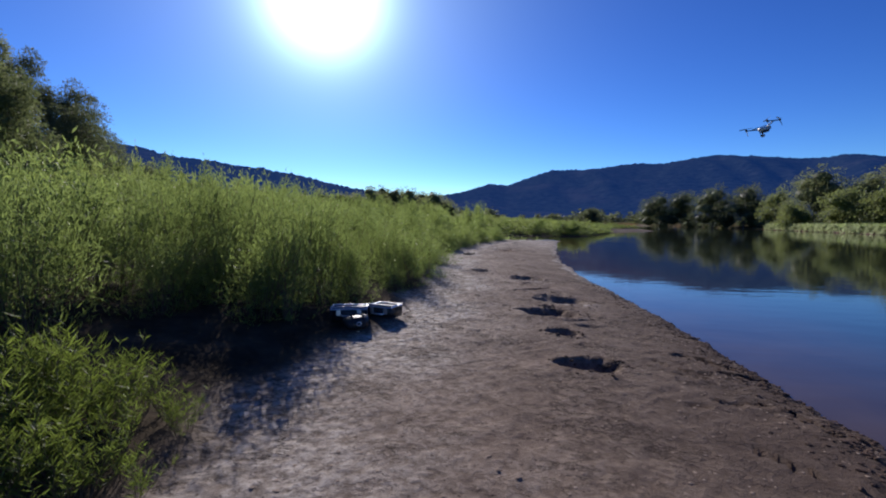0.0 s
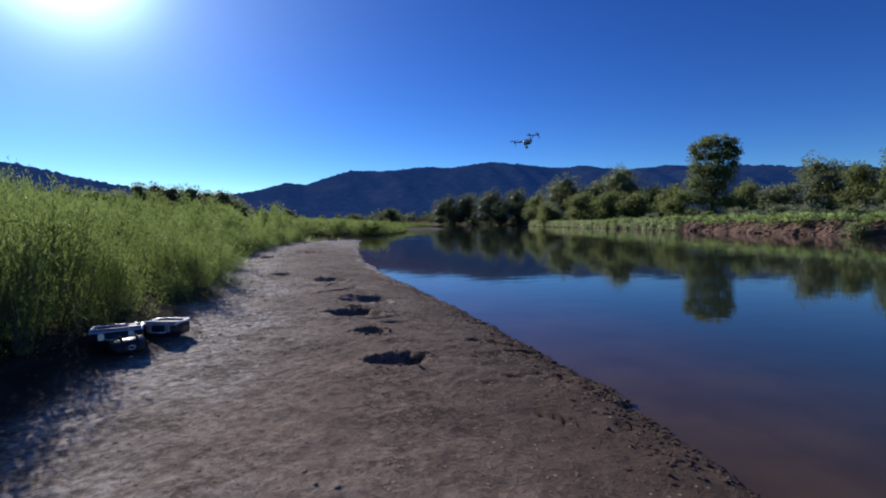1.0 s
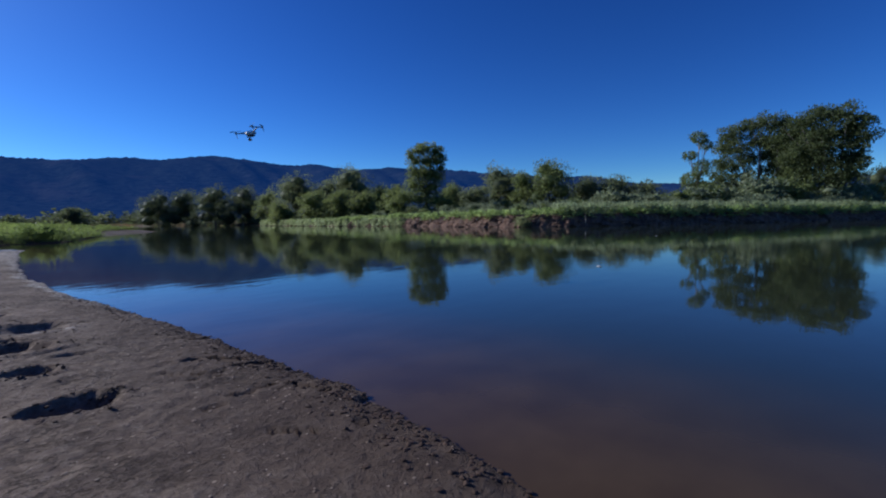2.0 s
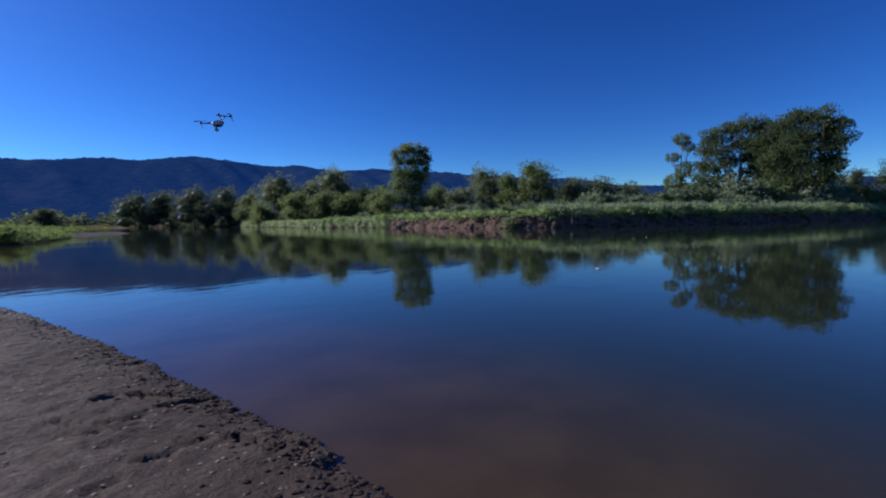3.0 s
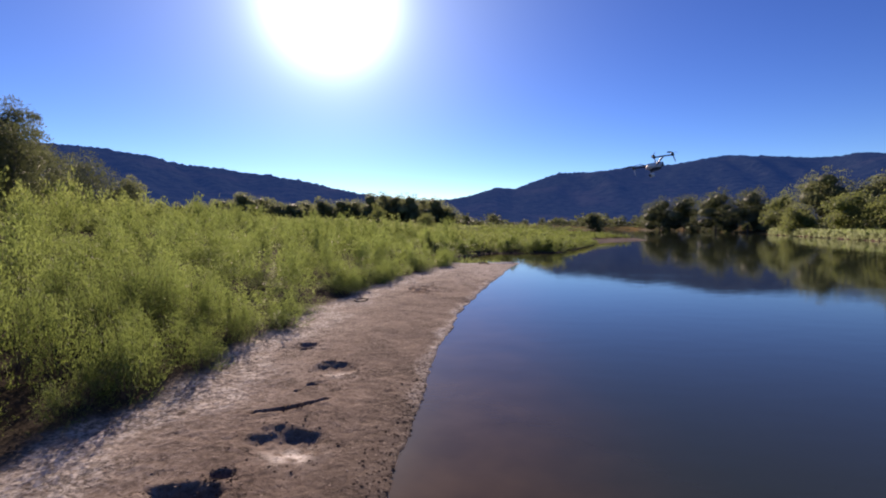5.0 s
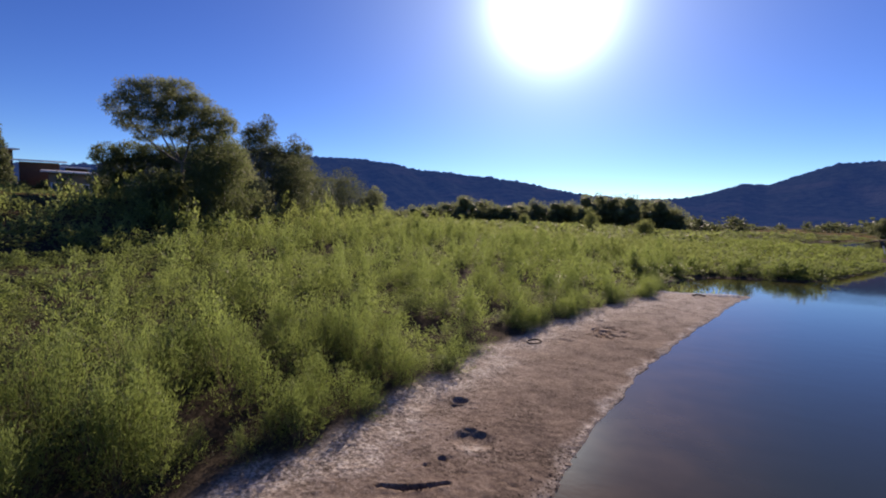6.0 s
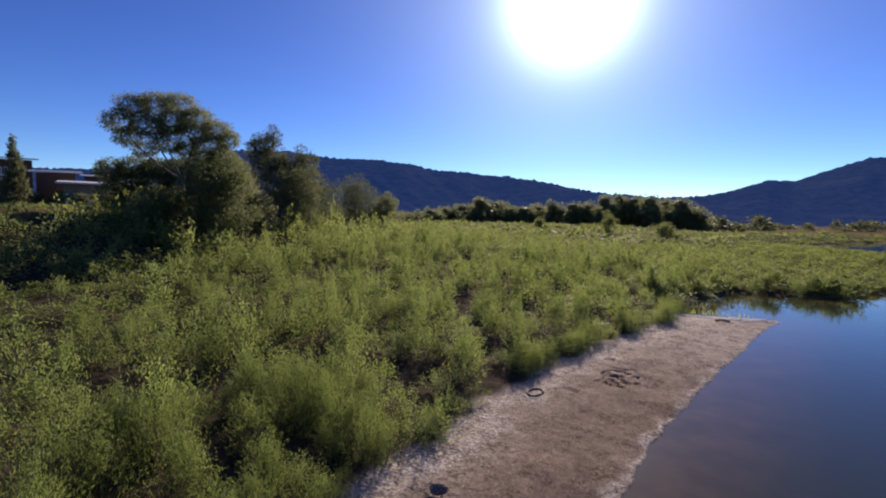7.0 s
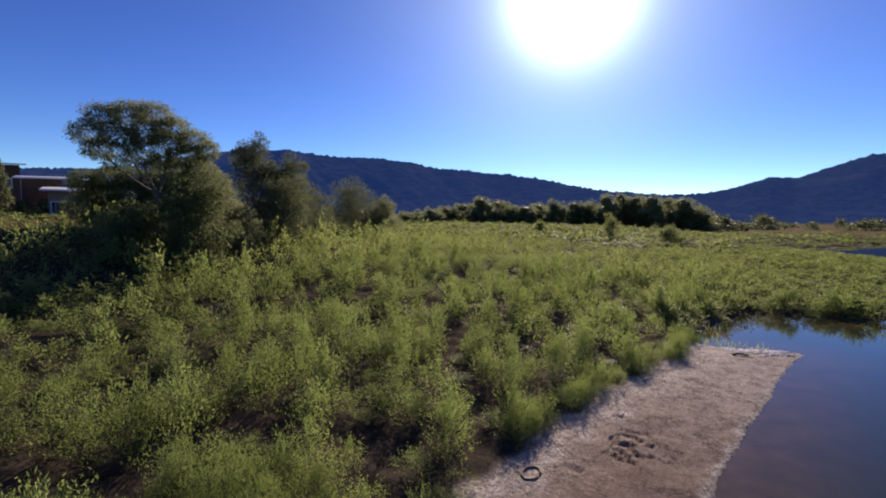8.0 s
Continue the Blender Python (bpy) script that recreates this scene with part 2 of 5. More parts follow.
def join(shapes):
    """One (v, f) out of several with faces of one size."""
    vs, fs, n = [], [], 0
    for v, f in shapes:
        vs.append(v)
        fs.append(np.asarray(f) + n)
        n += len(v)
    return np.concatenate(vs), np.concatenate(fs)


def tube(points, radii, sides=6):
    """A tapered tube of quads along points."""
    pts = np.asarray(points, float)
    n = len(pts)
    radii = np.broadcast_to(radii, n) if np.ndim(radii) == 0 else np.asarray(radii, float)
    t = np.gradient(pts, axis=0)
    t /= np.linalg.norm(t, axis=1)[:, None] + 1e-9
    ref = np.where(np.abs(t[:, 2:3]) > 0.9, [[1.0, 0, 0]], [[0, 0, 1.0]])
    a = np.cross(t, ref)
    a /= np.linalg.norm(a, axis=1)[:, None] + 1e-9
    b = np.cross(t, a)
    ang = np.arange(sides) * 2 * np.pi / sides
    v = pts[:, None] + radii[:, None, None] * (np.cos(ang)[None, :, None] * a[:, None] + np.sin(ang)[None, :, None] * b[:, None])
    v = v.reshape(-1, 3)
    i, j = np.meshgrid(np.arange(n - 1), np.arange(sides), indexing="ij")
    j2 = (j + 1) % sides
    f = np.stack([i * sides + j, i * sides + j2, (i + 1) * sides + j2, (i + 1) * sides + j], -1).reshape(-1, 4)
    return v, f


def unit(a):
    return a / (np.linalg.norm(a, axis=-1, keepdims=True) + 1e-9)


def leaves(base, way, length, width, rng):
    """Diamond-shaped leaves, each one quad of its own, bent a little out of plane."""
    way = unit(way)
    side = unit(np.cross(way, rng.normal(size=way.shape)))
    up = np.cross(side, way)
    length, width = np.asarray(length)[:, None], np.asarray(width)[:, None]
    mid = base + way * length * 0.45 + up * length * 0.06
    v = np.stack([base, mid + side * width / 2, base + way * length, mid - side * width / 2], 1).reshape(-1, 3)
    f = np.arange(len(base) * 4).reshape(-1, 4)
    return v, f


def lumps(x, y, z=0.0, scale=1.0, octaves=3, seed=0):
    """Cheap smooth noise of arrays, about -1 to 1."""
    r = np.random.default_rng(seed)
    out, amp, tot = 0.0, 1.0, 0.0
    for o in range(octaves):
        for _ in range(4):
            d = r.normal(size=3)
            d /= np.linalg.norm(d[:2]) + 1e-9
            out = out + amp * np.sin((x * d[0] + y * d[1] + z * d[2]) * scale * 2 ** o * r.uniform(0.7, 1.3) * 2 * np.pi + r.uniform(0, 6.28))
        tot += amp * 2.0
        amp *= 0.55
    return out / tot


def box(x0, y0, z0, x1, y1, z1, bevel=0.0):
    bm = bmesh.new()
    bmesh.ops.create_cube(bm, size=1.0)
    for q in bm.verts:
        q.co = Vector((x0 + (x1 - x0) * (q.co.x + 0.5), y0 + (y1 - y0) * (q.co.y + 0.5), z0 + (z1 - z0) * (q.co.z + 0.5)))
    if bevel:
        bmesh.ops.bevel(bm, geom=bm.edges[:], offset=bevel, segments=2, affect="EDGES")
    return bm


def smoothstep(a, b, x):
    t = np.clip((x - a) / (b - a), 0, 1)
    return t * t * (3 - 2 * t)


# ---- plan of the river ----
NEAR_SHORE = [(-60, -120), (-20, -60), (-3, -25), (0.5, -10), (1.15, -4), (1.55, -1), (1.85, 0.4), (2.05, 1.1), (2.16, 1.6), (2.22, 2.1),
              (2.27, 2.8), (2.31, 3.7), (2.35, 5), (2.37, 6.5), (2.33, 8.2), (2.43, 9.8), (2.56, 12), (2.72, 13), (2.92, 14.5), (3.28, 16.8), (3.7, 19), (4.08, 21.4), (4.5, 23.4), (4.8, 24.7),
              (3.6, 24.4), (2.3, 23.9), (1.6, 24.6), (1.6, 26.5), (2.2, 29), (3.3, 31.6), (5.6, 32.3), (8, 33.2), (12, 42),
              (15.5, 51), (19.5, 56.5), (23.5, 61), (21, 67), (16, 77), (13, 89), (15, 105), (30, 140), (45, 175)]
FAR_BANK = [(63, 172), (65, 136), (57, 89), (51, 63), (47.6, 41.5), (44, 30), (43, 22), (45.7, 16), (51.4, 10.6), (61, 4),
            (81, -7), (150, -30), (300, -70), (300, -160), (-60, -160)]


def curve_through(pts, k=5):
    p = np.array(pts, float)
    q = np.concatenate([2 * p[:1] - p[1:2], p, 2 * p[-1:] - p[-2:-1]])
    t = (np.arange(k) / k)[:, None]
    rows = []
    for i in range(1, len(p)):
        a, b, c, d = q[i - 1], q[i], q[i + 1], q[i + 2]
        m0, m1 = (c - a) * 0.5, (d - b) * 0.5
        lim = np.linalg.norm(c - b)
        m0, m1 = m0 * min(1, lim / (np.linalg.norm(m0) + 1e-9)), m1 * min(1, lim / (np.linalg.norm(m1) + 1e-9))
        rows.append((2 * t ** 3 - 3 * t ** 2 + 1) * b + (t ** 3 - 2 * t ** 2 + t) * m0 + (-2 * t ** 3 + 3 * t ** 2) * c + (t ** 3 - t ** 2) * m1)
    return np.concatenate(rows + [p[-1:]])


near_line, far_line = curve_through(NEAR_SHORE, 9), curve_through(FAR_BANK)
# small wobble of the sand's edge
_w = smoothstep(-2, 1, near_line[:, 1]) * (1 - smoothstep(24, 30, near_line[:, 1]))
near_line[:, 0] += 0.036 * _w * lumps(near_line[:, 1], near_line[:, 1] * 0, 0, 1.0, 3, 9)
river = np.concatenate([near_line, far_line])


def river_distance(x, y):
    """Distance to the water's edge, minus in the water, and whether the far bank is nearest."""
    best = np.full(x.shape, 1e9)
    which = np.zeros(x.shape, int)
    inside = np.zeros(x.shape, bool)
    n = len(river)
    for i in range(n):
        ax, ay = river[i]
        bx, by = river[(i + 1) % n]
        dx, dy = bx - ax, by - ay
        t = np.clip(((x - ax) * dx + (y - ay) * dy) / (dx * dx + dy * dy + 1e-12), 0, 1)
        d = (x - ax - t * dx) ** 2 + (y - ay - t * dy) ** 2
        m = d < best
        best[m], which[m] = d[m], i
        if ay != by:
            inside ^= ((ay > y) != (by > y)) & (x < (bx - ax) * (y - ay) / (by - ay) + ax)
    d = np.sqrt(best)
    return np.where(inside, -d, d), which >= len(near_line) - 1


BUSH_Y = [-30, -10, 0, 1.5, 2.5, 4, 6, 8, 11, 13, 15, 16.7, 18.5, 21.8, 24, 26.5, 29, 32]
BUSH_X = [-6, -1.9, -1.0, -0.85, -0.78, -0.52, -0.42, -0.5, -0.5, -0.44, -0.14, 0.08, 0.48, 1.38, 1.62, 1.6, 2.1, 3.0]


def bush_line(y):
    """The x at which the willows meet the sand."""
    return np.interp(y, BUSH_Y, BUSH_X) + 0.12 * np.sin(y * 2.1) * (y < 24) + 0.07 * np.sin(y * 5.3 + 1)


def bank_height(x, y):
    return 1.15 - 0.6 * smoothstep(40, 75, y)


# pits trodden into the wet sand: x, y, half width, half length, depth, turn
PITS = [(1.08, 2.74, 0.21, 0.18, 0.13, -0.25), (1.05, 3.62, 0.13, 0.14, 0.12, -0.1), (1.07, 4.47, 0.30, 0.26, 0.14, -0.15),
        (1.13, 4.84, 0.10, 0.08, 0.07, 0.3), (1.36, 5.36, 0.34, 0.38, 0.07, -0.5), (1.13, 7.33, 0.27, 0.34, 0.07, -0.3),
        (0.40, 8.34, 0.14, 0.13, 0.08, 0.4), (1.85, 3.20, 0.08, 0.05, 0.06, -0.3), (0.43, 8.15, 0.06, 0.06, 0.06, 0.0),
        (1.96, 6.75, 0.08, 0.07, 0.03, 0.0), (1.08, 6.74, 0.07, 0.05, 0.06, 0.0), (1.0, 6.52, 0.05, 0.04, 0.05, 0.0), (1.36, 3.98, 0.15, 0.08, 0.03, 0.0),
        (0.55, 10.6, 0.1, 0.09, 0.03, 0.2), (1.25, 12.0, 0.09, 0.08, 0.035, 0.2)]
# narrow furrows: ends, half width, depth
FURROWS = [(0.88, 5.95, 1.15, 6.12, 0.05, 0.10), (1.2, 6.17, 1.36, 6.3, 0.04, 0.07), (0.35, 5.3, 0.8, 5.25, 0.02, 0.012), (1.0, 15.15, 1.55, 14.95, 0.04, 0.08), (0.98, 14.85, 1.7, 14.6, 0.045, 0.1), (0.95, 14.6, 1.45, 14.4, 0.042, 0.095),
           (1.1, 14.42, 1.75, 14.15, 0.046, 0.105), (1.0, 14.2, 1.5, 14.0, 0.042, 0.095), (1.15, 14.0, 1.65, 13.8, 0.045, 0.1), (1.45, 15.2, 1.85, 14.75, 0.028, 0.05),
           (0.95, 13.85, 1.0, 14.6, 0.026, 0.04), (0.6, 13.0, 0.75, 12.9, 0.06, 0.05), (0.9, 17.2, 1.3, 17.0, 0.05, 0.05),
           (0.75, 15.65, 0.9, 15.7, 0.06, 0.07), (2.02, 3.22, 2.13, 3.05, 0.035, 0.06), (1.98, 2.86, 2.17, 2.77, 0.035, 0.06), (1.98, 2.12, 2.06, 1.98, 0.022, 0.04), (1.6, 2.95, 1.95, 2.78, 0.012, 0.025),
           (2.24, 4.1, 2.29, 3.9, 0.025, 0.04), (1.72, 2.3, 1.92, 2.2, 0.015, 0.03), (1.5, 1.75, 1.72, 1.65, 0.014, 0.03), (1.7, 2.72, 1.93, 2.68, 0.012, 0.025),
           (2.1, 1.76, 2.17, 1.68, 0.02, 0.035), (2.1, 2.5, 2.2, 2.42, 0.02, 0.03), (1.85, 1.5, 2.0, 1.42, 0.014, 0.03), (1.35, 2.25, 1.6, 2.2, 0.012, 0.02)]


def ground_height(x, y):
    sd, far = river_distance(x, y)
    bx = bush_line(y)
    u = bx - x
    z = 0.008 + 0.03 * smoothstep(0.0, 0.25, sd) + 0.07 * smoothstep(0.05, 1.5, sd)
    z = np.where(sd < 0, -0.02 - 0.12 * np.minimum(-sd, 9), z)
    rise = 0.095 * np.clip(u, 0, 15) + 0.075 * np.clip(u - 15, 0, 60)
    rise *= 1 - 0.55 * smoothstep(22, 60, y)
    rise += 1.3 * smoothstep(16, 27, u) * (1 - smoothstep(30, 60, u)) * (1 - smoothstep(20, 30, y))
    side = np.clip(sd, 0, 12) * 0.07
    beyond = y > 25.5
    land = np.where(beyond, np.where(u > 0, np.minimum(rise + 0.1, side + 0.2 + rise * 0.4), side), rise)
    meadow = np.where(far, 1.0, np.where(beyond, smoothstep(0.0, 0.4, sd), smoothstep(-0.12, 0.25, u)))
    spit = smoothstep(48, 52, y) * (1 - smoothstep(66, 72, y)) * smoothstep(14, 17, x) * ~far
    meadow = np.where(spit > 0, meadow * (1 - spit * (1 - smoothstep(1.6, 3.0, sd))), meadow)
    meadow = np.where(sd < 0, 0, meadow)
    z = z + np.where(sd > 0, land, 0) * (1 - far)
    z = z + np.where(far & (sd > 0), (bank_height(x, y) + 0.35) * smoothstep(2.6, 3.4, sd) - 0.35 + 0.012 * np.clip(sd, 0, 60), 0)
    z = z + meadow * (0.05 * lumps(x, y, 0, 0.5, 3, 1) + 0.15 * lumps(x, y, 0, 0.09, 2, 2) * smoothstep(2, 12, sd))
    # sand: soft undulation, ripples, pits
    on = (1 - meadow) * (sd > -0.3)
    z = z + on * (0.010 * lumps(x, y, 0, 0.7, 3, 3) + 0.0045 * lumps(x, y * 1.7, 0, 2.4, 3, 4) * smoothstep(0.05, 0.5, sd))
    z = z + on * (0.003 * lumps(x, y, 0, 6.5, 2, 19) + 0.0025 * lumps(x * 1.5, y, 0, 11, 1, 20)) * smoothstep(0.05, 0.3, sd)
    edge = on * np.exp(-((sd - 0.07) / 0.07) ** 2)
    z = z + edge * (0.01 * lumps(x, y, 0, 4.0, 2, 16) + 0.004)
    near = (np.abs(x) < 4) & (y > 1) & (y < 20)
    if near.any():
        xx, yy, zz = x[near], y[near], z[near]
        wob = lumps(xx, yy, 0, 2.2, 3, 5)
        wob2 = lumps(xx, yy, 0, 7.0, 2, 8)
        for px, py, a, b, depth, turn in PITS:
            c, s = math.cos(turn), math.sin(turn)
            lx, ly = ((xx - px) * c + (yy - py) * s) / a, (-(xx - px) * s + (yy - py) * c) / b
            q = np.hypot(lx, ly) + 0.17 * wob + 0.09 * wob2
            zz = zz - 0.86 * depth * (1 - smoothstep(0.42, 1.08, q)) * (0.12 + 0.88 * smoothstep(-0.95, 0.15, ly - 0.25 * lx) + 0.2 * wob2) + 0.09 * depth * np.exp(-((q - 1.15) / 0.16) ** 2)
        xw, yw = xx + 0.10 * lumps(xx, yy, 0, 0.9, 2, 14), yy + 0.10 * lumps(xx, yy, 0, 0.8, 2, 15)
        for ax, ay, bx2, by2, w, depth in FURROWS:
            dx, dy = bx2 - ax, by2 - ay
            t = np.clip(((xw - ax) * dx + (yw - ay) * dy) / (dx * dx + dy * dy), 0, 1)
            q = np.hypot(xw - ax - t * dx, yw - ay - t * dy) / w + 0.3 * wob
            zz = zz - depth * (1 - smoothstep(0.5, 1.1, q)) + 0.12 * depth * np.exp(-((q - 1.4) / 0.3) ** 2)
        z[near] = zz
    return z, sd, far, meadow


def spread_steps(*spans):
    """Grid lines: (start, end, step at start, step at end) one after another."""
    out = [spans[0][0]]
    for a, b, s0, s1 in spans:
        p = a
        while True:
            p += s0 + (s1 - s0) * abs((p - a) / (b - a))
            if p > b - 0.5 * min(s0, s1):
                break
            out.append(p)
        out.append(b)
    return np.array(out)


def build_ground():
    xs = spread_steps((-4000, -60, 500, 6), (-60, -4, 4, 0.4), (-4, -0.9, 0.35, 0.08), (-0.9, 0.3, 0.07, 0.04), (0.3, 1.75, 0.027, 0.027), (1.75, 2.7, 0.03, 0.03), (2.7, 4.8, 0.06, 0.06), (4.8, 8, 0.2, 0.5), (8, 90, 1.5, 2.5), (90, 4000, 6, 500))
    ys = spread_steps((-4000, -12, 500, 2), (-12, 0.6, 1.2, 0.1), (0.6, 2.1, 0.06, 0.04), (2.1, 8.7, 0.03, 0.03), (8.7, 26, 0.07, 0.12), (26, 60, 0.2, 1.2), (60, 200, 2, 5), (200, 4000, 10, 500))
    gx, gy = np.meshgrid(xs, ys)
    x, y = gx.ravel(), gy.ravel()
    z, sd, far, meadow = ground_height(x, y)
    n, m = len(xs), len(ys)
    i, j = np.meshgrid(np.arange(n - 1), np.arange(m - 1))
    f = np.stack([j * n + i, j * n + i + 1, (j + 1) * n + i + 1, (j + 1) * n + i], -1).reshape(-1, 4)
    crust = (1 - meadow) * (0.55 + 0.45 * smoothstep(1.5, 4.5, y)) * (0.4 * smoothstep(1.7, 0.5, x - bush_line(y)) + 0.75 * smoothstep(0.95, 0.45, x - bush_line(y) + 0.25 * lumps(x, y, 0, 0.7, 2, 18))) + (1 - meadow) * smoothstep(13, 22, y) * 0.75
    wet = np.clip(1 - smoothstep(0.15, 0.85 + 0.9 * (1 - smoothstep(3, 6, y)), sd + 0.12 * lumps(x, y, 0, 0.9, 3, 6)), 0, 1)
    rim = smoothstep(4, 9, y) * (1 - meadow)
    wet = wet * (1 - 0.95 * rim)
    crust = crust + 1.0 * rim * (1 - smoothstep(0.05, 0.22, sd + 0.1 * lumps(x, y, 0, 1.4, 2, 17))) * (sd > 0)
    crust = crust * (1 - smoothstep(24.6, 25.6, y))
    wet = np.maximum(wet, smoothstep(24.8, 26, y) * (y < 60) * (sd < 1.5))
    # where two pits get the painted glint and a wet sheen
    wet_glint = np.clip(0.8 + 0.9 * lumps(x, y, 0, 5.0, 2, 27), 0, 1) * (0.7 * np.exp(-(((x - 1.47) / 0.2) ** 2 + ((y - 5.24) / 0.17) ** 2)) + 0.6 * np.exp(-(((x - 1.24) / 0.14) ** 2 + ((y - 7.2) / 0.15) ** 2)))
    dry = smoothstep(18, 34, -x) * 0.9 + far * 0.6 + 0.8 * smoothstep(110, 140, y) * (np.abs(x) < 60)
    me = mesh_from("ground", np.stack([x, y, z], 1), f, {"meadow": meadow, "crust": np.clip(crust, 0, 1), "wet": wet, "wet_glint": np.clip(wet_glint * 1.3, 0, 1), "dry": np.clip(dry, 0, 1)}, True)
    tagged(part("ground", me, M_GROUND), "brown river sand with dark trodden pits beside green meadow soil", "ground", "", "structure")


def build_water():
    xs = spread_steps((-60, 0.5, 20, 1), (0.5, 4.5, 0.12, 0.2), (4.5, 60, 0.5, 6), (60, 300, 20, 40))
    ys = spread_steps((-160, -4, 20, 1), (-4, 34, 0.3, 0.4), (34, 180, 2, 10))
    gx, gy = np.meshgrid(xs, ys)
    x, y = gx.ravel(), gy.ravel()
    sd, far = river_distance(x, y)
    n, m = len(xs), len(ys)
    i, j = np.meshgrid(np.arange(n - 1), np.arange(m - 1))
    f = np.stack([j * n + i, j * n + i + 1, (j + 1) * n + i + 1, (j + 1) * n + i], -1).reshape(-1, 4)
    shoal = (1 - smoothstep(0.1, 2.6, -sd)) * (1 - far)
    me = mesh_from("water", np.stack([x, y, np.zeros_like(x)], 1), f, {"shoal": shoal}, True)
    tagged(part("water", me, M_WATER), "calm dark turbid river water with brown shallows", "river", "", "structure")


build_ground()
build_water()

# ---- mountains ----
SKYLINE = [(-115, 4), (-76, 4.4), (-68, 5), (-62, 6.6), (-57, 7.7), (-51, 7.7), (-46, 7.3), (-42.3, 7.35), (-39, 7.05), (-34.4, 6.3), (-28, 5.7), (-25.3, 5.45),
           (-21, 4.75), (-18.6, 4.2), (-14, 3.35), (-12.3, 3.25), (-7.1, 2.8), (-3.8, 2.95), (-1.8, 3.3), (1.7, 4.4), (3.7, 4.2), (6.7, 5.3), (9.2, 6.05), (12.8, 6.0),
           (14.5, 6.2), (18, 6.65), (21.3, 6.5), (26.1, 7.25), (30.4, 6.8), (34.6, 6.35), (36.8, 6.5), (39.4, 6.2), (42, 5.9), (46, 6.2), (52.5, 5.9), (55, 5.75),
           (57.5, 5.4), (60, 5.2), (64, 4.65), (70, 4.65), (73.3, 4.0), (75.5, 3.55), (79.5, 3.35), (100, 3.2), (150, 4)]


def build_mountains():
    az = np.radians(np.linspace(-115, 150, 1060))
    s = np.linspace(0, 1.25, 46)
    a, q = np.meshgrid(az, s)
    deg = np.degrees(a)
    far = 1100 + 900 * smoothstep(-12, 8, deg)
    near = far * 0.36
    top = np.tan(np.radians(np.interp(deg, [p[0] for p in SKYLINE], [p[1] for p in SKYLINE]))) * far
    fold = lumps(deg, q * 8, 0, 0.055, 4, 11)
    r = near + (far - near) * q
    body = np.where(q < 1, smoothstep(0, 1, q) * 0.55 + 0.45 * q ** 1.5, 1 - 1.2 * (q - 1))
    spur = lumps(deg + 9 * q, deg * 0.2, 0, 0.10, 3, 13)
    z = 1.0 + top * body * (1 + (0.16 * fold + 0.13 * spur) * np.sin(np.clip(q, 0, 1) * np.pi))
    z = z + 2.0 * lumps(deg, q * 30, 0, 0.5, 3, 12) * smoothstep(0.05, 0.3, q)
    rng = np.random.default_rng(5)
    z = z + rng.uniform(0, 1, z.shape) ** 2 * 4.5 * smoothstep(0.9, 0.98, q)
    v = np.stack([r * np.sin(a), r * np.cos(a), z], -1).reshape(-1, 3)
    n, m = len(az), len(s)
    i, j = np.meshgrid(np.arange(n - 1), np.arange(m - 1))
    f = np.stack([j * n + i, j * n + i + 1, (j + 1) * n + i + 1, (j + 1) * n + i], -1).reshape(-1, 4)
    me = mesh_from("mountain_ridge", v, f, None, True)
    tagged(part("backdrop", me, M_MOUNTAIN), "long dark forested mountain ridge in painted blue haze", "mountain", "", "structure")


build_mountains()


def terrain_z(x, y):
    return ground_height(np.atleast_1d(np.asarray(x, float)).copy(), np.atleast_1d(np.asarray(y, float)).copy())[0]


# ---- far bank ----


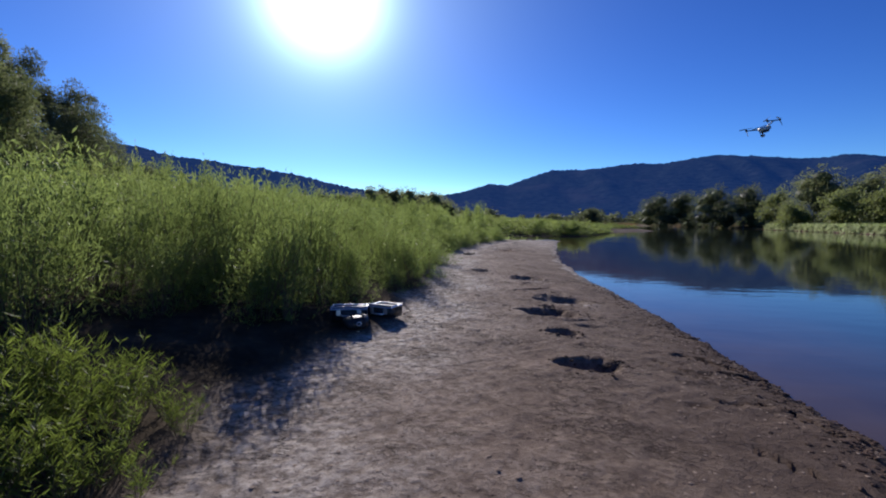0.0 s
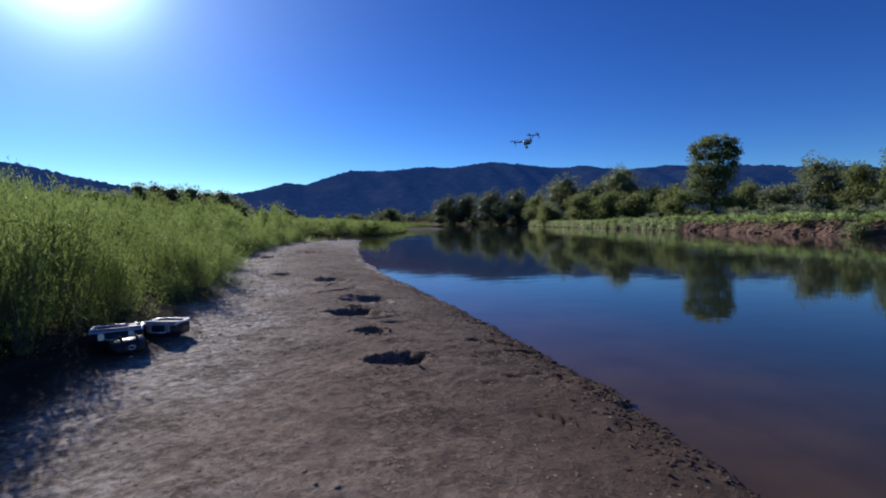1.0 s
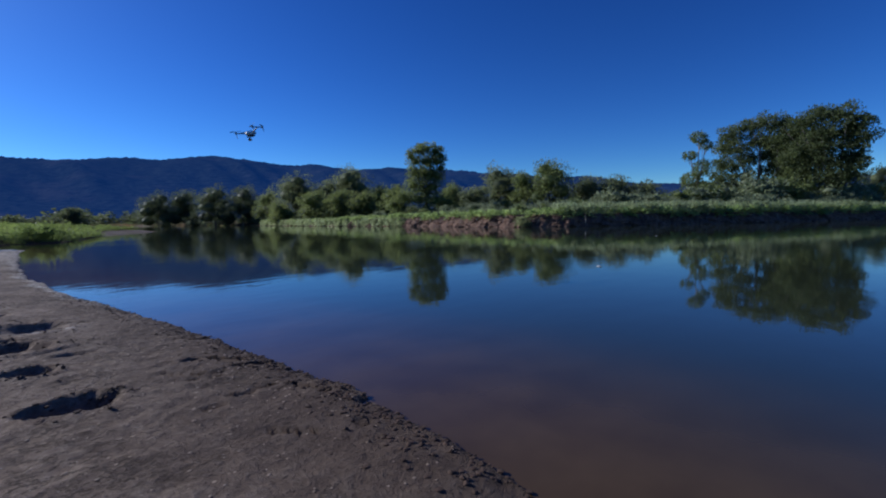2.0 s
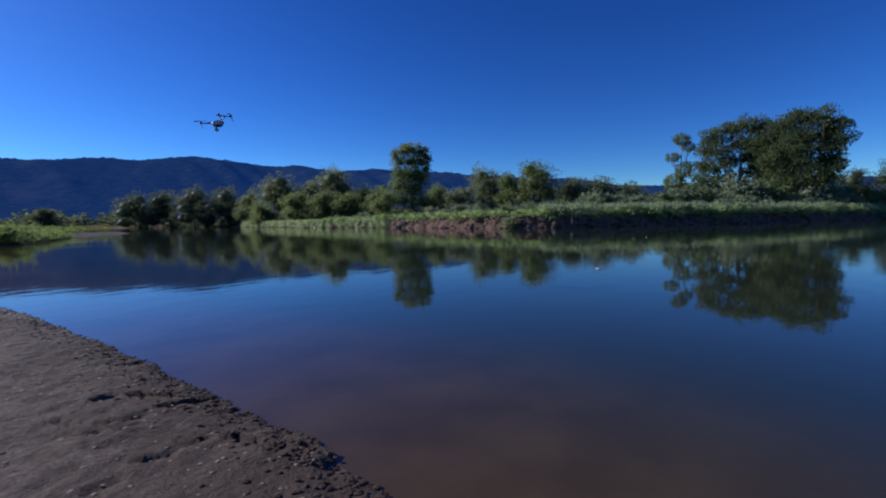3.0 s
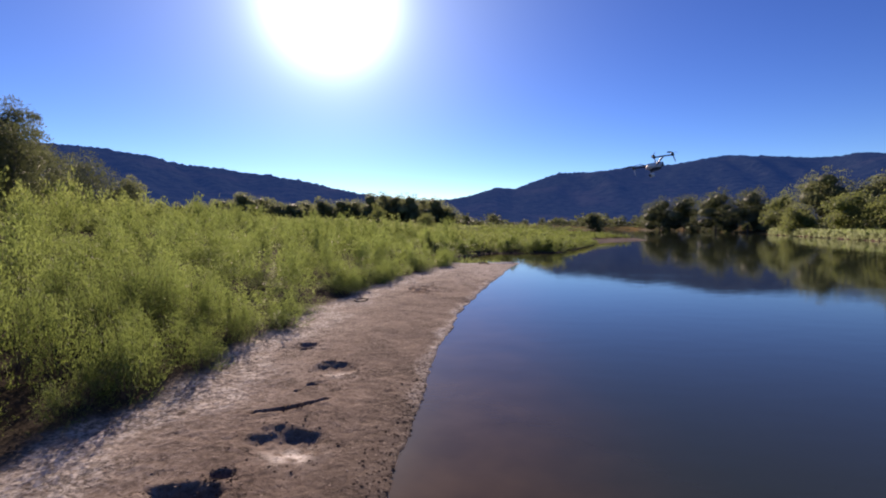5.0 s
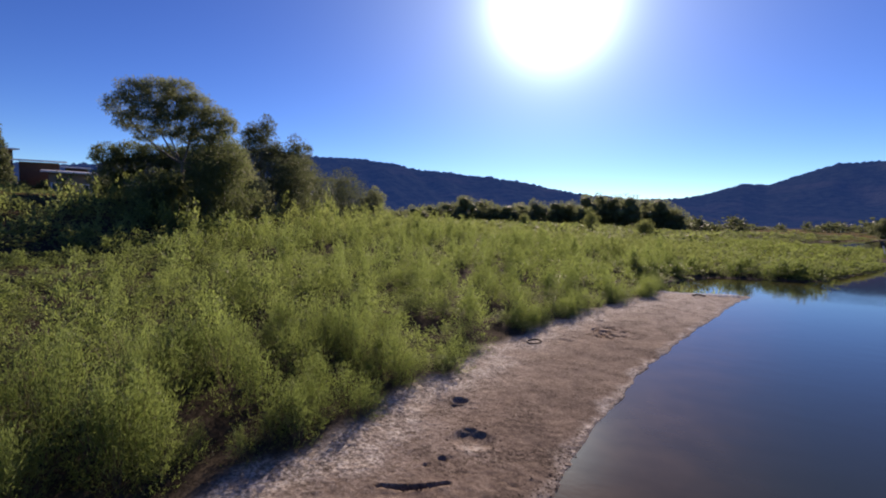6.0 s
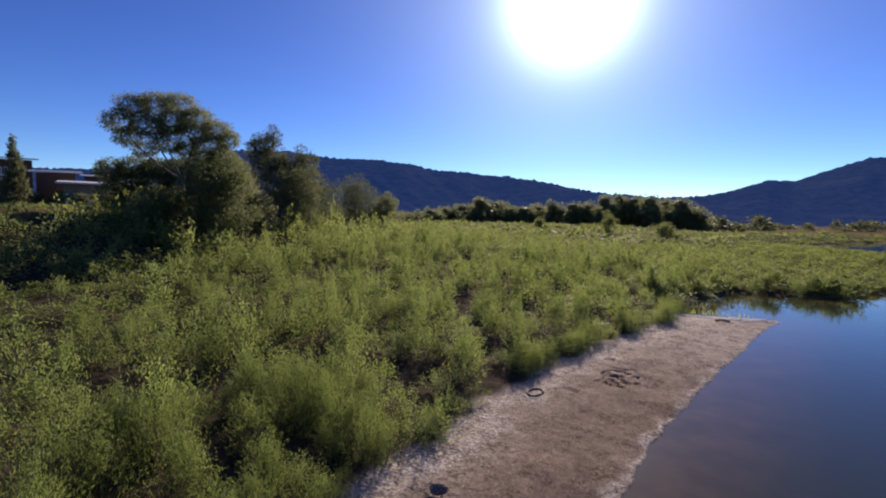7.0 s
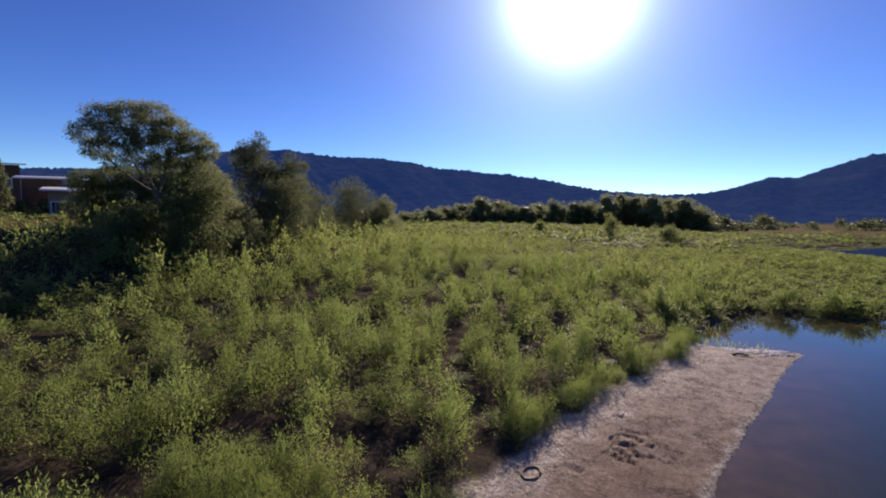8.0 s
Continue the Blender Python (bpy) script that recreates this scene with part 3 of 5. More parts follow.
def build_bank():
    """The cut clay bank across the river, with slumped and hanging edge."""
    sel = (far_line[:, 1] < 100) & (far_line[:, 0] < 160)
    p = far_line[sel]
    seg = np.r_[0, np.cumsum(np.hypot(*np.diff(p, axis=0).T))]
    s = np.arange(0, seg[-1], 0.22)
    x, y = np.interp(s, seg, p[:, 0]), np.interp(s, seg, p[:, 1])
    tx, ty = np.gradient(x), np.gradient(y)
    nx, ny = ty / np.hypot(tx, ty), -tx / np.hypot(tx, ty)
    sd, _ = river_distance(x + nx, y + ny)
    if np.mean(sd) < 0:
        nx, ny = -nx, -ny
    k = 12
    h = np.linspace(0, 1, k)
    S, Hh = np.meshgrid(np.arange(len(s)), h)
    ss = s[S]
    hgt = (bank_height(x, y) + 0.12)[S]
    cut = 0.5 + 0.5 * lumps(ss, ss * 0, 0, 0.11, 3, 21)
    depth = 1.1 * Hh ** (0.5 + 2.0 * cut) + 0.5 * np.sin(Hh * np.pi) ** 2 * np.clip(lumps(ss, ss * 0, 0, 0.32, 3, 26), -0.3, 1) + 0.24 * lumps(ss, Hh * 3, 0, 0.8, 4, 22) + 0.25 * lumps(ss, Hh, 0, 0.2, 2, 23)
    depth = depth - 0.12
    shelf = np.array([2.0, 4.0, 6.5])
    k += 3
    v = np.stack([x[S] + nx[S] * depth, y[S] + ny[S] * depth, -0.1 + Hh * (hgt + 0.1) + 0.07 * lumps(ss, Hh * 2, 0, 0.9, 2, 24) * Hh], -1)
    back = np.stack([x + nx * shelf[:, None], y + ny * shelf[:, None], (bank_height(x, y) + 0.13)[None] + np.array([[0.03], [0.05], [-0.15]]) + 0.04 * lumps(s, s * 0, shelf[:, None], 0.3, 2, 25)], -1)
    v = np.concatenate([v, back]).reshape(-1, 3)
    n = len(s)
    i, j = np.meshgrid(np.arange(n - 1), np.arange(k - 1))
    f = np.stack([j * n + i, j * n + i + 1, (j + 1) * n + i + 1, (j + 1) * n + i], -1).reshape(-1, 4)
    tagged(part("river_bank", (v, f), M_BANK), "eroded red clay river bank with an undercut edge", "river bank", "", "structure")
    return np.stack([x, y, nx, ny, s], 1)


bank = build_bank()

# ---- willows and grass ----


def willow_shape(seed, stems=12, height=1.0, shoots=135, per=13, leaf=0.06, wide=0.0088):
    """A willow clump: bent stems inside, and shoots with slim leaves over the whole of it."""
    rng = np.random.default_rng(seed)
    tubes = []
    for _ in range(stems):
        ang, out = rng.uniform(0, 6.28), 0.42 * rng.uniform(0.1, 1.0)
        t = np.linspace(0, 1, 4)
        p = np.zeros((4, 3))
        p[:, :2] = np.array([math.cos(ang), math.sin(ang)]) * (0.05 + out * t[:, None] ** 1.4) + rng.normal(0, 0.02, (4, 2)) * t[:, None]
        p[:, 2] = height * rng.uniform(0.55, 0.9) * t
        tubes.append(tube(p, np.linspace(0.005, 0.0015, 4), 3))
    return join(tubes), bush_shape(seed + 1000, shoots, per, leaf, wide, 1.0, 0.0)


def shoot_shape(seed, stems=8):
    """Young willow shoots: upright stems with slim leaves set all the way up."""
    rng = np.random.default_rng(seed)
    tubes, base, way = [], [], []
    for _ in range(stems):
        ang, out, h = rng.uniform(0, 6.28), rng.uniform(0.05, 0.5), rng.uniform(0.45, 1.0)
        t = np.linspace(0, 1, 6)
        p = np.zeros((6, 3))
        p[:, :2] = np.array([math.cos(ang), math.sin(ang)]) * (0.04 + out * t[:, None] ** 1.5) + rng.normal(0, 0.012, (6, 2)) * t[:, None]
        p[:, 2] = h * t
        tubes.append(tube(p, np.linspace(0.006, 0.002, 6), 4))
        at = rng.uniform(0.18, 1.0, 30) ** 0.8
        q = np.stack([np.interp(at, t, p[:, k]) for k in range(3)], 1)
        turn = rng.uniform(0, 6.28, 30)
        base.append(q)
        way.append(np.stack([np.cos(turn), np.sin(turn), rng.uniform(0.3, 1.4, 30)], 1))
    base, way = np.concatenate(base), np.concatenate(way)
    k = len(base)
    return tubes, leaves(base, way, 0.15 * rng.uniform(0.6, 1.3, k), 0.0135 * rng.uniform(0.7, 1.3, k), rng)


def scatter(rng, n, x0, x1, y0, y1):
    return rng.uniform(x0, x1, n), rng.uniform(y0, y1, n)


def build_near_willows():
    rng = np.random.default_rng(31)
    kinds = []
    for k in range(7):
        st, lf = willow_shape(100 + k)
        kinds.append((mesh_from("stem_clump", *st), mesh_from("foliage", *lf)))
        kinds[-1][0].materials.append(M_STEM)
        kinds[-1][1].materials.append(M_WILLOW)
    young = []
    for k in range(5):
        stems, lf = shoot_shape(140 + k)
        young.append(([mesh_from("stem", *st) for st in stems], mesh_from("foliage", *lf)))
        for me in young[-1][0]:
            me.materials.append(M_STEM)
        young[-1][1].materials.append(M_SHOOT)
    x, y = [], []
    for yy in np.arange(-0.2, 9.5, 0.33):
        for u in (0.14, 0.42, 0.75, 1.15, 1.6, 2.1, 2.7):
            x.append(bush_line(yy) - u + rng.normal(0, 0.1))
            y.append(yy + rng.normal(0, 0.12))
    for _ in range(14):
        yy = rng.uniform(3.2, 5.2)
        y.append(yy)
        x.append(bush_line(yy) - rng.uniform(0.45, 2.2))
    x, y = np.array(x), np.array(y)
    u = bush_line(y) - x
    patch = lumps(x, y, 0, 0.42, 2, 45)
    keep = np.hypot(x - 0.3, y + 0.25) > 0.95
    keep &= ~((np.abs(x + 0.66) < 0.55) & (np.abs(y - 3.65) < 0.5))
    keep &= ~((u < 1.35) & (y > 1.75) & (y < 3.15))
    keep &= (patch > -0.3) | (u < 0.3) | (y < 4)
    keep &= ~((y < 1.95) & (u < 1.5))
    keep &= (u > 0.6) | (y < 3.4) | (lumps(x * 0.6, y, 0, 0.75, 2, 46) > -0.12)
    keep &= (u < 0.4) | (rng.uniform(0, 1, len(x)) < 0.76)
    x, y, u, patch = x[keep], y[keep], u[keep], patch[keep]
    z = terrain_z(x, y)
    for i in range(len(x)):
        st, lf = kinds[i % 7]
        e = new("willow_shrub")
        tagged(e, "leafy green sandbar willow with slim leaves beside the sand", "willow shrub", "sandbar willows")
        s = (0.36 + 0.71 * min(1, u[i] / 1.25) if y[i] > 4.9 else 0.55 + 0.52 * min(1, u[i])) * rng.uniform(0.68, 1.28) * (1.0 + (0.7 if y[i] > 4 else 0.55) * patch[i])
        s = min(s, 1.0 if y[i] < 3.6 else 1.22) * (1.08 - 0.08 * smoothstep(5.0, 9.0, y[i]))
        e.matrix_world = pose(x[i], y[i], z[i] - 0.02, rng.normal(0, 5), rng.normal(0, 5), rng.uniform(0, 360)) @ Matrix.Diagonal((0.3 + 0.5 * s, 0.3 + 0.5 * s, s * 0.98, 1))
        part("stem_clump", st, None, e, "thin brown stems")
        part("foliage", lf, None, e)
    # low sprigs between the willows and the sand
    for i in range(62):
        v = rng.uniform(0, 1) ** 0.8
        yy = rng.uniform(0.75, 1.7)
        xx = -0.72 - 0.42 * max(0.0, yy - 1.15) - 0.8 * v
        s = (0.17 + 0.24 * v) * rng.uniform(0.7, 1.25)
        e = new("willow_sprig")
        tagged(e, "low young willow shoots at the edge of the sand", "willow shrub", "young willow shoots")
        e.matrix_world = pose(xx, yy, float(terrain_z(xx, yy)[0]) - 0.01, rng.normal(0, 6), rng.normal(0, 6), rng.uniform(0, 360)) @ Matrix.Scale(s, 4)
        stems, lf = young[i % 5]
        for st in stems:
            part("stem", st, None, e, "thin brown stem")
        part("foliage", lf, None, e)


def many(shape, x, y, z, turn, size, tall):
    """Copies of one (v, f) shape, joined into one, with a tone for each copy."""
    v, f = shape
    c, s = np.cos(turn)[:, None], np.sin(turn)[:, None]
    vx = (v[None, :, 0] * c - v[None, :, 1] * s) * size[:, None] + x[:, None]
    vy = (v[None, :, 0] * s + v[None, :, 1] * c) * size[:, None] + y[:, None]
    vz = v[None, :, 2] * tall[:, None] + z[:, None]
    n = len(v)
    out = np.stack([vx, vy, vz], -1).reshape(-1, 3)
    return out, (f[None] + (np.arange(len(x)) * n)[:, None, None]).reshape(-1, f.shape[1])


def stuff_mesh(name, shapes, counts, seed, shift=None):
    """One mesh of many copies; every copy gets its own tone."""
    rng = np.random.default_rng(seed)
    v, f = join(shapes)
    shift = shift or [0.0] * len(counts)
    tone = np.concatenate([np.repeat(rng.uniform(-0.75, 1.0, k) + d, len(sh[0]) // k) for sh, k, d in zip(shapes, counts, shift)])
    return mesh_from(name, v, f, {"tone": tone})


def bush_shape(seed, shoots=42, per=9, leaf=0.09, wide=0.02, upright=0.9, low=0.05):
    """A mound one metre wide each way and one high: shoots that stand out of it, with leaves up each."""
    rng = np.random.default_rng(seed)
    a = rng.uniform(0, 6.28, shoots)
    e = rng.uniform(low, 1.0, shoots)
    e = np.sign(e) * np.abs(e) ** 0.75 * 1.5
    d = np.stack([np.cos(a) * np.cos(e), np.sin(a) * np.cos(e), np.sin(e)], 1)
    r = rng.uniform(0.62, 1.0, shoots)
    tip = d * r[:, None] * np.array([0.55, 0.55, 0.95]) + np.array([0, 0, 0.05])
    up = unit(d + np.array([0, 0, upright]) + rng.normal(0, 0.15, (shoots, 3)))
    t = rng.uniform(0, 1, (shoots, per))
    base = tip[:, None] - up[:, None] * (t * 0.42 * rng.uniform(0.6, 1.2, (shoots, 1)))[:, :, None]
    base = base.reshape(-1, 3) + rng.normal(0, 0.025, (shoots * per, 3))
    base[:, 2] = np.maximum(base[:, 2], 0.02)
    way = np.repeat(up, per, 0) * 0.8 + rng.normal(0, 0.6, base.shape)
    k = len(base)
    return leaves(base, way, leaf * rng.uniform(0.6, 1.3, k), wide * rng.uniform(0.7, 1.4, k), rng)


def thicket_height(x, y):
    """How tall the growth stands: patches, lower by the sand."""
    u = np.clip(bush_line(np.minimum(y, 32)) - x, 0, 99)
    h = 0.62 + 0.3 * smoothstep(0, 2.5, u) + 0.24 * lumps(x, y, 0, 0.12, 2, 41) + 0.42 * lumps(x, y, 0, 0.36, 1, 42)
    return np.clip(h, 0.3, 2) * (0.95 - 0.15 * smoothstep(6, 10, -x) + 0.35 * smoothstep(13, 17, -x) - 0.3 * smoothstep(8, 13, -x) * (1 - smoothstep(9, 13, y)))


def spaced(rng, n, x0, x1, y0, y1, gap):
    """Scattered places that keep a gap from one another."""
    x, y = scatter(rng, n, x0, x1, y0, y1)
    cell, keep = {}, []
    for i in range(n):
        k = (int(x[i] // gap), int(y[i] // gap))
        if k not in cell:
            cell[k] = 1
            keep.append(i)
    return x[keep], y[keep]


def build_thicket():
    rng = np.random.default_rng(32)
    # middle belt: mounds of willow with dark gaps between them
    shapes, counts, shift = [], [], []
    x, y = spaced(rng, 9000, -16, 3, -3, 34, 0.6)
    sd, _ = river_distance(x, y)
    u = bush_line(y) - x
    keep = (u > 0.12) & (sd > 0.35) & ~((u < 2.7) & (y < 9.4) & (y > -0.6)) & (np.hypot(x - 0.3, y + 0.25) > 1.6)
    keep &= rng.uniform(0, 1, len(x)) < 0.95 + 1.5 * lumps(x, y, 0, 0.3, 2, 44) + 0.4 * (u < 0.9)
    keep &= (u > 1.1) | (lumps(x * 0.6, y, 0, 0.75, 2, 46) > -0.12)
    x, y, u = x[keep], y[keep], u[keep]
    z = terrain_z(x, y)
    h = thicket_height(x, y) * (0.56 + 0.44 * smoothstep(0, 1.0, u))
    close = np.hypot(x - 0, y - 10) < 9.5
    for k in range(12):
        m = (np.arange(len(x)) % 6 == k % 6) & (close if k < 6 else ~close)
        q = m.sum()
        lf = bush_shape(200 + k, 78, 12, 0.058, 0.015, 0.6) if k < 6 else bush_shape(200 + k, 40, 8, 0.095, 0.025, 0.7)
        shapes.append(many(lf, x[m], y[m], z[m] - 0.03, rng.uniform(0, 6.28, q), rng.uniform(0.8, 1.4, q) * (0.8 + 0.2 * smoothstep(0, 1, u[m])), h[m] * rng.uniform(0.4, 1.55, q)))
        counts.append(q)
        shift.append(0.45 * (1 - smoothstep(0.3, 2.2, u[m])) - 0.5 * smoothstep(2.5, 7, u[m]) * (1 - 0.5 * smoothstep(16, 24, y[m])))
    # upright tufts along the edge of the sand
    for k in range(4):
        q = 34
        y = rng.uniform(9.0, 24.5, q)
        y = np.where(np.abs(y - 12.3) < 0.8, y + 1.7, y)
        x = bush_line(y) - rng.uniform(-0.04, 0.5, q)
        shapes.append(many(bush_shape(230 + k, 40, 9, 0.10, 0.013, 1.7), x, y, terrain_z(x, y) - 0.03, rng.uniform(0, 6.28, q), rng.uniform(0.4, 0.95, q), rng.uniform(0.2, 0.85, q)))
        counts.append(q)
        shift.append(rng.uniform(-0.5, 0.5, q))
    me = stuff_mesh("willow_thicket", shapes, counts, 1, shift)
    tagged(part("willow_thicket", me, M_WILLOW), "dense green willow thicket in uneven mounds over the meadow", "willow thicket", "", "stuff")
    # second and third belt, farther off
    for name, count, x0, x1, y0, y1, gap, shape, mat, text, seed in (
            ("meadow_growth", 9000, -40, 24, -8, 66, 0.8, (20, 6, 0.11, 0.042), M_GRASS, "rough green meadow of grass and low shrubs", 300),
            ("far_meadow", 9000, -90, 34, -10, 160, 2.3, (14, 4, 0.22, 0.1), M_GRASS, "far green meadow of grass and low shrubs", 350)):
        shapes, counts = [], []
        x, y = spaced(rng, count, x0, x1, y0, y1, gap)
        sd, far = river_distance(x, y)
        u = bush_line(np.minimum(y, 32)) - x
        keep = (sd > np.where((y > 49) & (y < 70) & (x > 14), 2.2, 0.05 if gap < 1 else 0.6)) & ~far & ((u > 0.1) | (y > 26)) & ~((x > -15.7) & (x < 2.8) & (y > -2.7) & (y < 33.7) & (u > 0.1)) & (np.hypot(x - 0.3, y) > 4)
        dist = np.hypot(x - 3, y - 4)
        if gap > 1:
            keep &= ~((x > -40) & (x < 24) & (y > -8) & (y < 66))
        else:
            keep &= rng.uniform(0, 1, len(x)) < np.clip(42 / dist, 0.45, 1) + (sd < 3)
        keep &= ~((x < -27) & (y < 45) & (rng.uniform(0, 1, len(x)) < 0.3))
        x, y, dist, sd = x[keep], y[keep], dist[keep], sd[keep]
        z = terrain_z(x, y)
        h = thicket_height(x, y) * 1.05 * (0.8 + 0.3 * smoothstep(0, 2, sd) + 0.3 * (y > 27) * (y < 40) * (sd < 4) - 0.3 * smoothstep(38, 46, y)) * (1 - 0.78 * smoothstep(25.5, 29, -x) * (y < 45)) * (1 - 0.6 * smoothstep(34, 38, y) * smoothstep(2, 7, x) * (y < 90))
        for k in range(6):
            m = np.arange(len(x)) % 6 == k
            q = m.sum()
            lf = bush_shape(seed + k, *shape)
            g = (1.3 if gap < 1 else 3.6) * rng.uniform(0.85, 1.5, q)
            shapes.append(many(lf, x[m], y[m], z[m] - 0.05, rng.uniform(0, 6.28, q), g, h[m] * rng.uniform(0.55, 1.5, q)))
            counts.append(q)
        me = stuff_mesh(name, shapes, counts, seed)
        tagged(part(name, me, mat), text, "meadow", "", "stuff")


def build_cove_shrubs():
    """Dense low shrubs round the cove, that hang over the water."""
    rng = np.random.default_rng(34)
    protos = []
    for k in range(4):
        lf = bush_shape(450 + k, 90, 10, 0.10, 0.03, 0.35, -0.25)
        protos.append(mesh_from("foliage", *lf))
        protos[-1].materials.append(M_WILLOW)
    line = near_line[(near_line[:, 1] > 25) & (near_line[:, 1] < 50)]
    seg = np.r_[0, np.cumsum(np.hypot(*np.diff(line, axis=0).T))]
    for i, at in enumerate(np.arange(0.3, seg[-1], 0.62)):
        x, y = np.interp(at, seg, line[:, 0]), np.interp(at, seg, line[:, 1])
        dx, dy = np.interp(at + 0.3, seg, line[:, 0]) - x, np.interp(at + 0.3, seg, line[:, 1]) - y
        off = 0.35 + 0.5 * (i % 3) + rng.uniform(0, 0.3)
        x, y = x - dy / math.hypot(dx, dy) * off, y + dx / math.hypot(dx, dy) * off
        e = new("cove_shrub")
        tagged(e, "dense green willow shrub overhanging the cove", "willow shrub", "cove shrubs")
        w = rng.uniform(1.2, 1.9)
        e.matrix_world = pose(x, y, float(terrain_z(x, y)[0]) - 0.02, 0, 0, rng.uniform(0, 360)) @ Matrix.Diagonal((w, w, rng.uniform(0.6, 1.15) * min(1.0, 0.5 + 0.06 * (y - 24)) * (1 - 0.62 * smoothstep(33, 37, y)), 1))
        part("foliage", protos[i % 4], None, e)


def build_reeds():
    """Thin reeds standing in the shallow inlet."""
    rng = np.random.default_rng(35)
    x = np.r_[rng.uniform(1.7, 3.9, 90), rng.uniform(1.5, 2.4, 60)]
    y = np.r_[24.1 + rng.normal(0.25, 0.25, 90), rng.uniform(24.5, 28.5, 60)]
    k = len(x)
    way = rng.normal(0, 0.25, (k, 3)) + np.array([0, 0, 1])
    me = mesh_from("reeds", *leaves(np.stack([x, y, np.full(k, -0.02)], 1), way, rng.uniform(0.12, 0.34, k), rng.uniform(0.012, 0.022, k), rng))
    tagged(part("reeds", me, M_BLADE), "thin pale reeds standing in the shallow inlet", "reeds", "", "stuff")


build_near_willows()
build_thicket()
build_cove_shrubs()
build_reeds()


def build_bank_grass():
    """Grass on the edge of the far bank, hanging over the clay."""
    rng = np.random.default_rng(33)
    shapes, counts = [], []
    m = 2400
    i = rng.integers(0, len(bank), m)
    off = np.where(rng.uniform(0, 1, m) < 0.35, rng.uniform(0.35, 1.1, m), rng.uniform(0.8, 10, m))
    x, y = bank[i, 0] + bank[i, 2] * off, bank[i, 1] + bank[i, 3] * off
    keep = np.hypot(x, y) < 130
    x, y, off = x[keep], y[keep], off[keep]
    z = terrain_z(x, y)
    for k in range(4):
        s = np.arange(len(x)) % 4 == k
        q = s.sum()
        lf = bush_shape(400 + k, 12, 4, 0.48, 0.11, 1.6)
        shapes.append(many(lf, x[s], y[s], np.maximum(z[s], bank_height(x[s], y[s]) + 0.12) - 0.08, rng.uniform(0, 6.28, q), rng.uniform(0.9, 1.5, q), rng.uniform(0.4, 0.75, q)))
        counts.append(q)
    # tufts that hang over the edge
    m = 420
    i = rng.integers(0, len(bank), m)
    off = rng.uniform(0.15, 0.8, m)
    x, y = bank[i, 0] + bank[i, 2] * off, bank[i, 1] + bank[i, 3] * off
    keep = np.hypot(x, y) < 120
    x, y, off = x[keep], y[keep], off[keep]
    lf = bush_shape(410, 12, 4, 0.4, 0.09, -0.6)
    q = len(x)
    top = bank_height(x, y)
    shapes.append(many(lf, x, y, top * (0.72 + 0.3 * off) - 0.2, rng.uniform(0, 6.28, q), rng.uniform(0.7, 1.2, q), rng.uniform(0.35, 0.6, q)))
    counts.append(q)
    me = stuff_mesh("bank_grass", shapes, counts, 3)
    tagged(part("bank_grass", me, M_BLADE), "bright green grass along the top of the far bank", "grass", "", "stuff")
    # tall reed grass on the near flat, and growth that hides the low bank farther up
    shapes, counts = [], []
    m = 2300
    wide = bank[(bank[:, 1] < 19) & (np.hypot(bank[:, 0], bank[:, 1]) < 125)]
    low = bank[(bank[:, 1] > 43)]
    i, j = rng.integers(0, len(wide), m), rng.integers(0, len(low), 640)
    off = np.r_[0.8 + 11 * rng.uniform(0, 1, m) ** 1.5, rng.uniform(-0.1, 1.0, 640)]
    b = np.concatenate([wide[i], low[j]])
    x, y = b[:, 0] + b[:, 2] * off, b[:, 1] + b[:, 3] * off
    q = len(x)
    z = np.r_[np.maximum(terrain_z(x[:m], y[:m]), bank_height(x[:m], y[:m]) + 0.12) - 0.1, np.zeros(640)]
    for k in range(4):
        s = np.arange(q) % 4 == k
        n = s.sum()
        shapes.append(many(bush_shape(420 + k, 11, 4, 0.38, 0.08, 2.2), x[s], y[s], z[s], rng.uniform(0, 6.28, n), rng.uniform(0.8, 1.3, n), rng.uniform(0.75, 1.25, n)))
        counts.append(n)
    me = stuff_mesh("reed_grass", shapes, counts, 6)
    tagged(part("reed_grass", me, M_REED), "tall grey-green reed grass on the far bank", "reed grass", "", "stuff")


def build_low_meadow():
    """Flat lush grass on the point where the near shore bends away."""
    rng = np.random.default_rng(36)
    shapes, counts = [], []
    x, y = spaced(rng, 3200, -6, 26, 36, 80, 0.95)
    sd, far = river_distance(x, y)
    keep = (sd > np.where((y > 49) & (y < 70) & (x > 14), 2.2, 0.15)) & ~far
    x, y = x[keep], y[keep]
    z = terrain_z(x, y)
    for k in range(4):
        s = np.arange(len(x)) % 4 == k
        q = s.sum()
        shapes.append(many(bush_shape(460 + k, 20, 4, 0.32, 0.065, 1.6), x[s], y[s], z[s] - 0.04, rng.uniform(0, 6.28, q), rng.uniform(0.9, 1.5, q), rng.uniform(0.3, 0.6, q)))
        counts.append(q)
    me = stuff_mesh("meadow_grass", shapes, counts, 7)
    tagged(part("meadow_grass", me, M_LAWN), "flat bright green grass on the low river point", "grass", "", "stuff")


build_bank_grass()
build_low_meadow()

# ---- trees ----


def icosphere(level):
    bm = bmesh.new()
    bmesh.ops.create_icosphere(bm, subdivisions=level, radius=1.0)
    v, f = np.array([q.co for q in bm.verts]), np.array([[q.index for q in p.verts] for p in bm.faces])
    bm.free()
    return v, f


ICO = {k: icosphere(k) for k in (1, 2)}


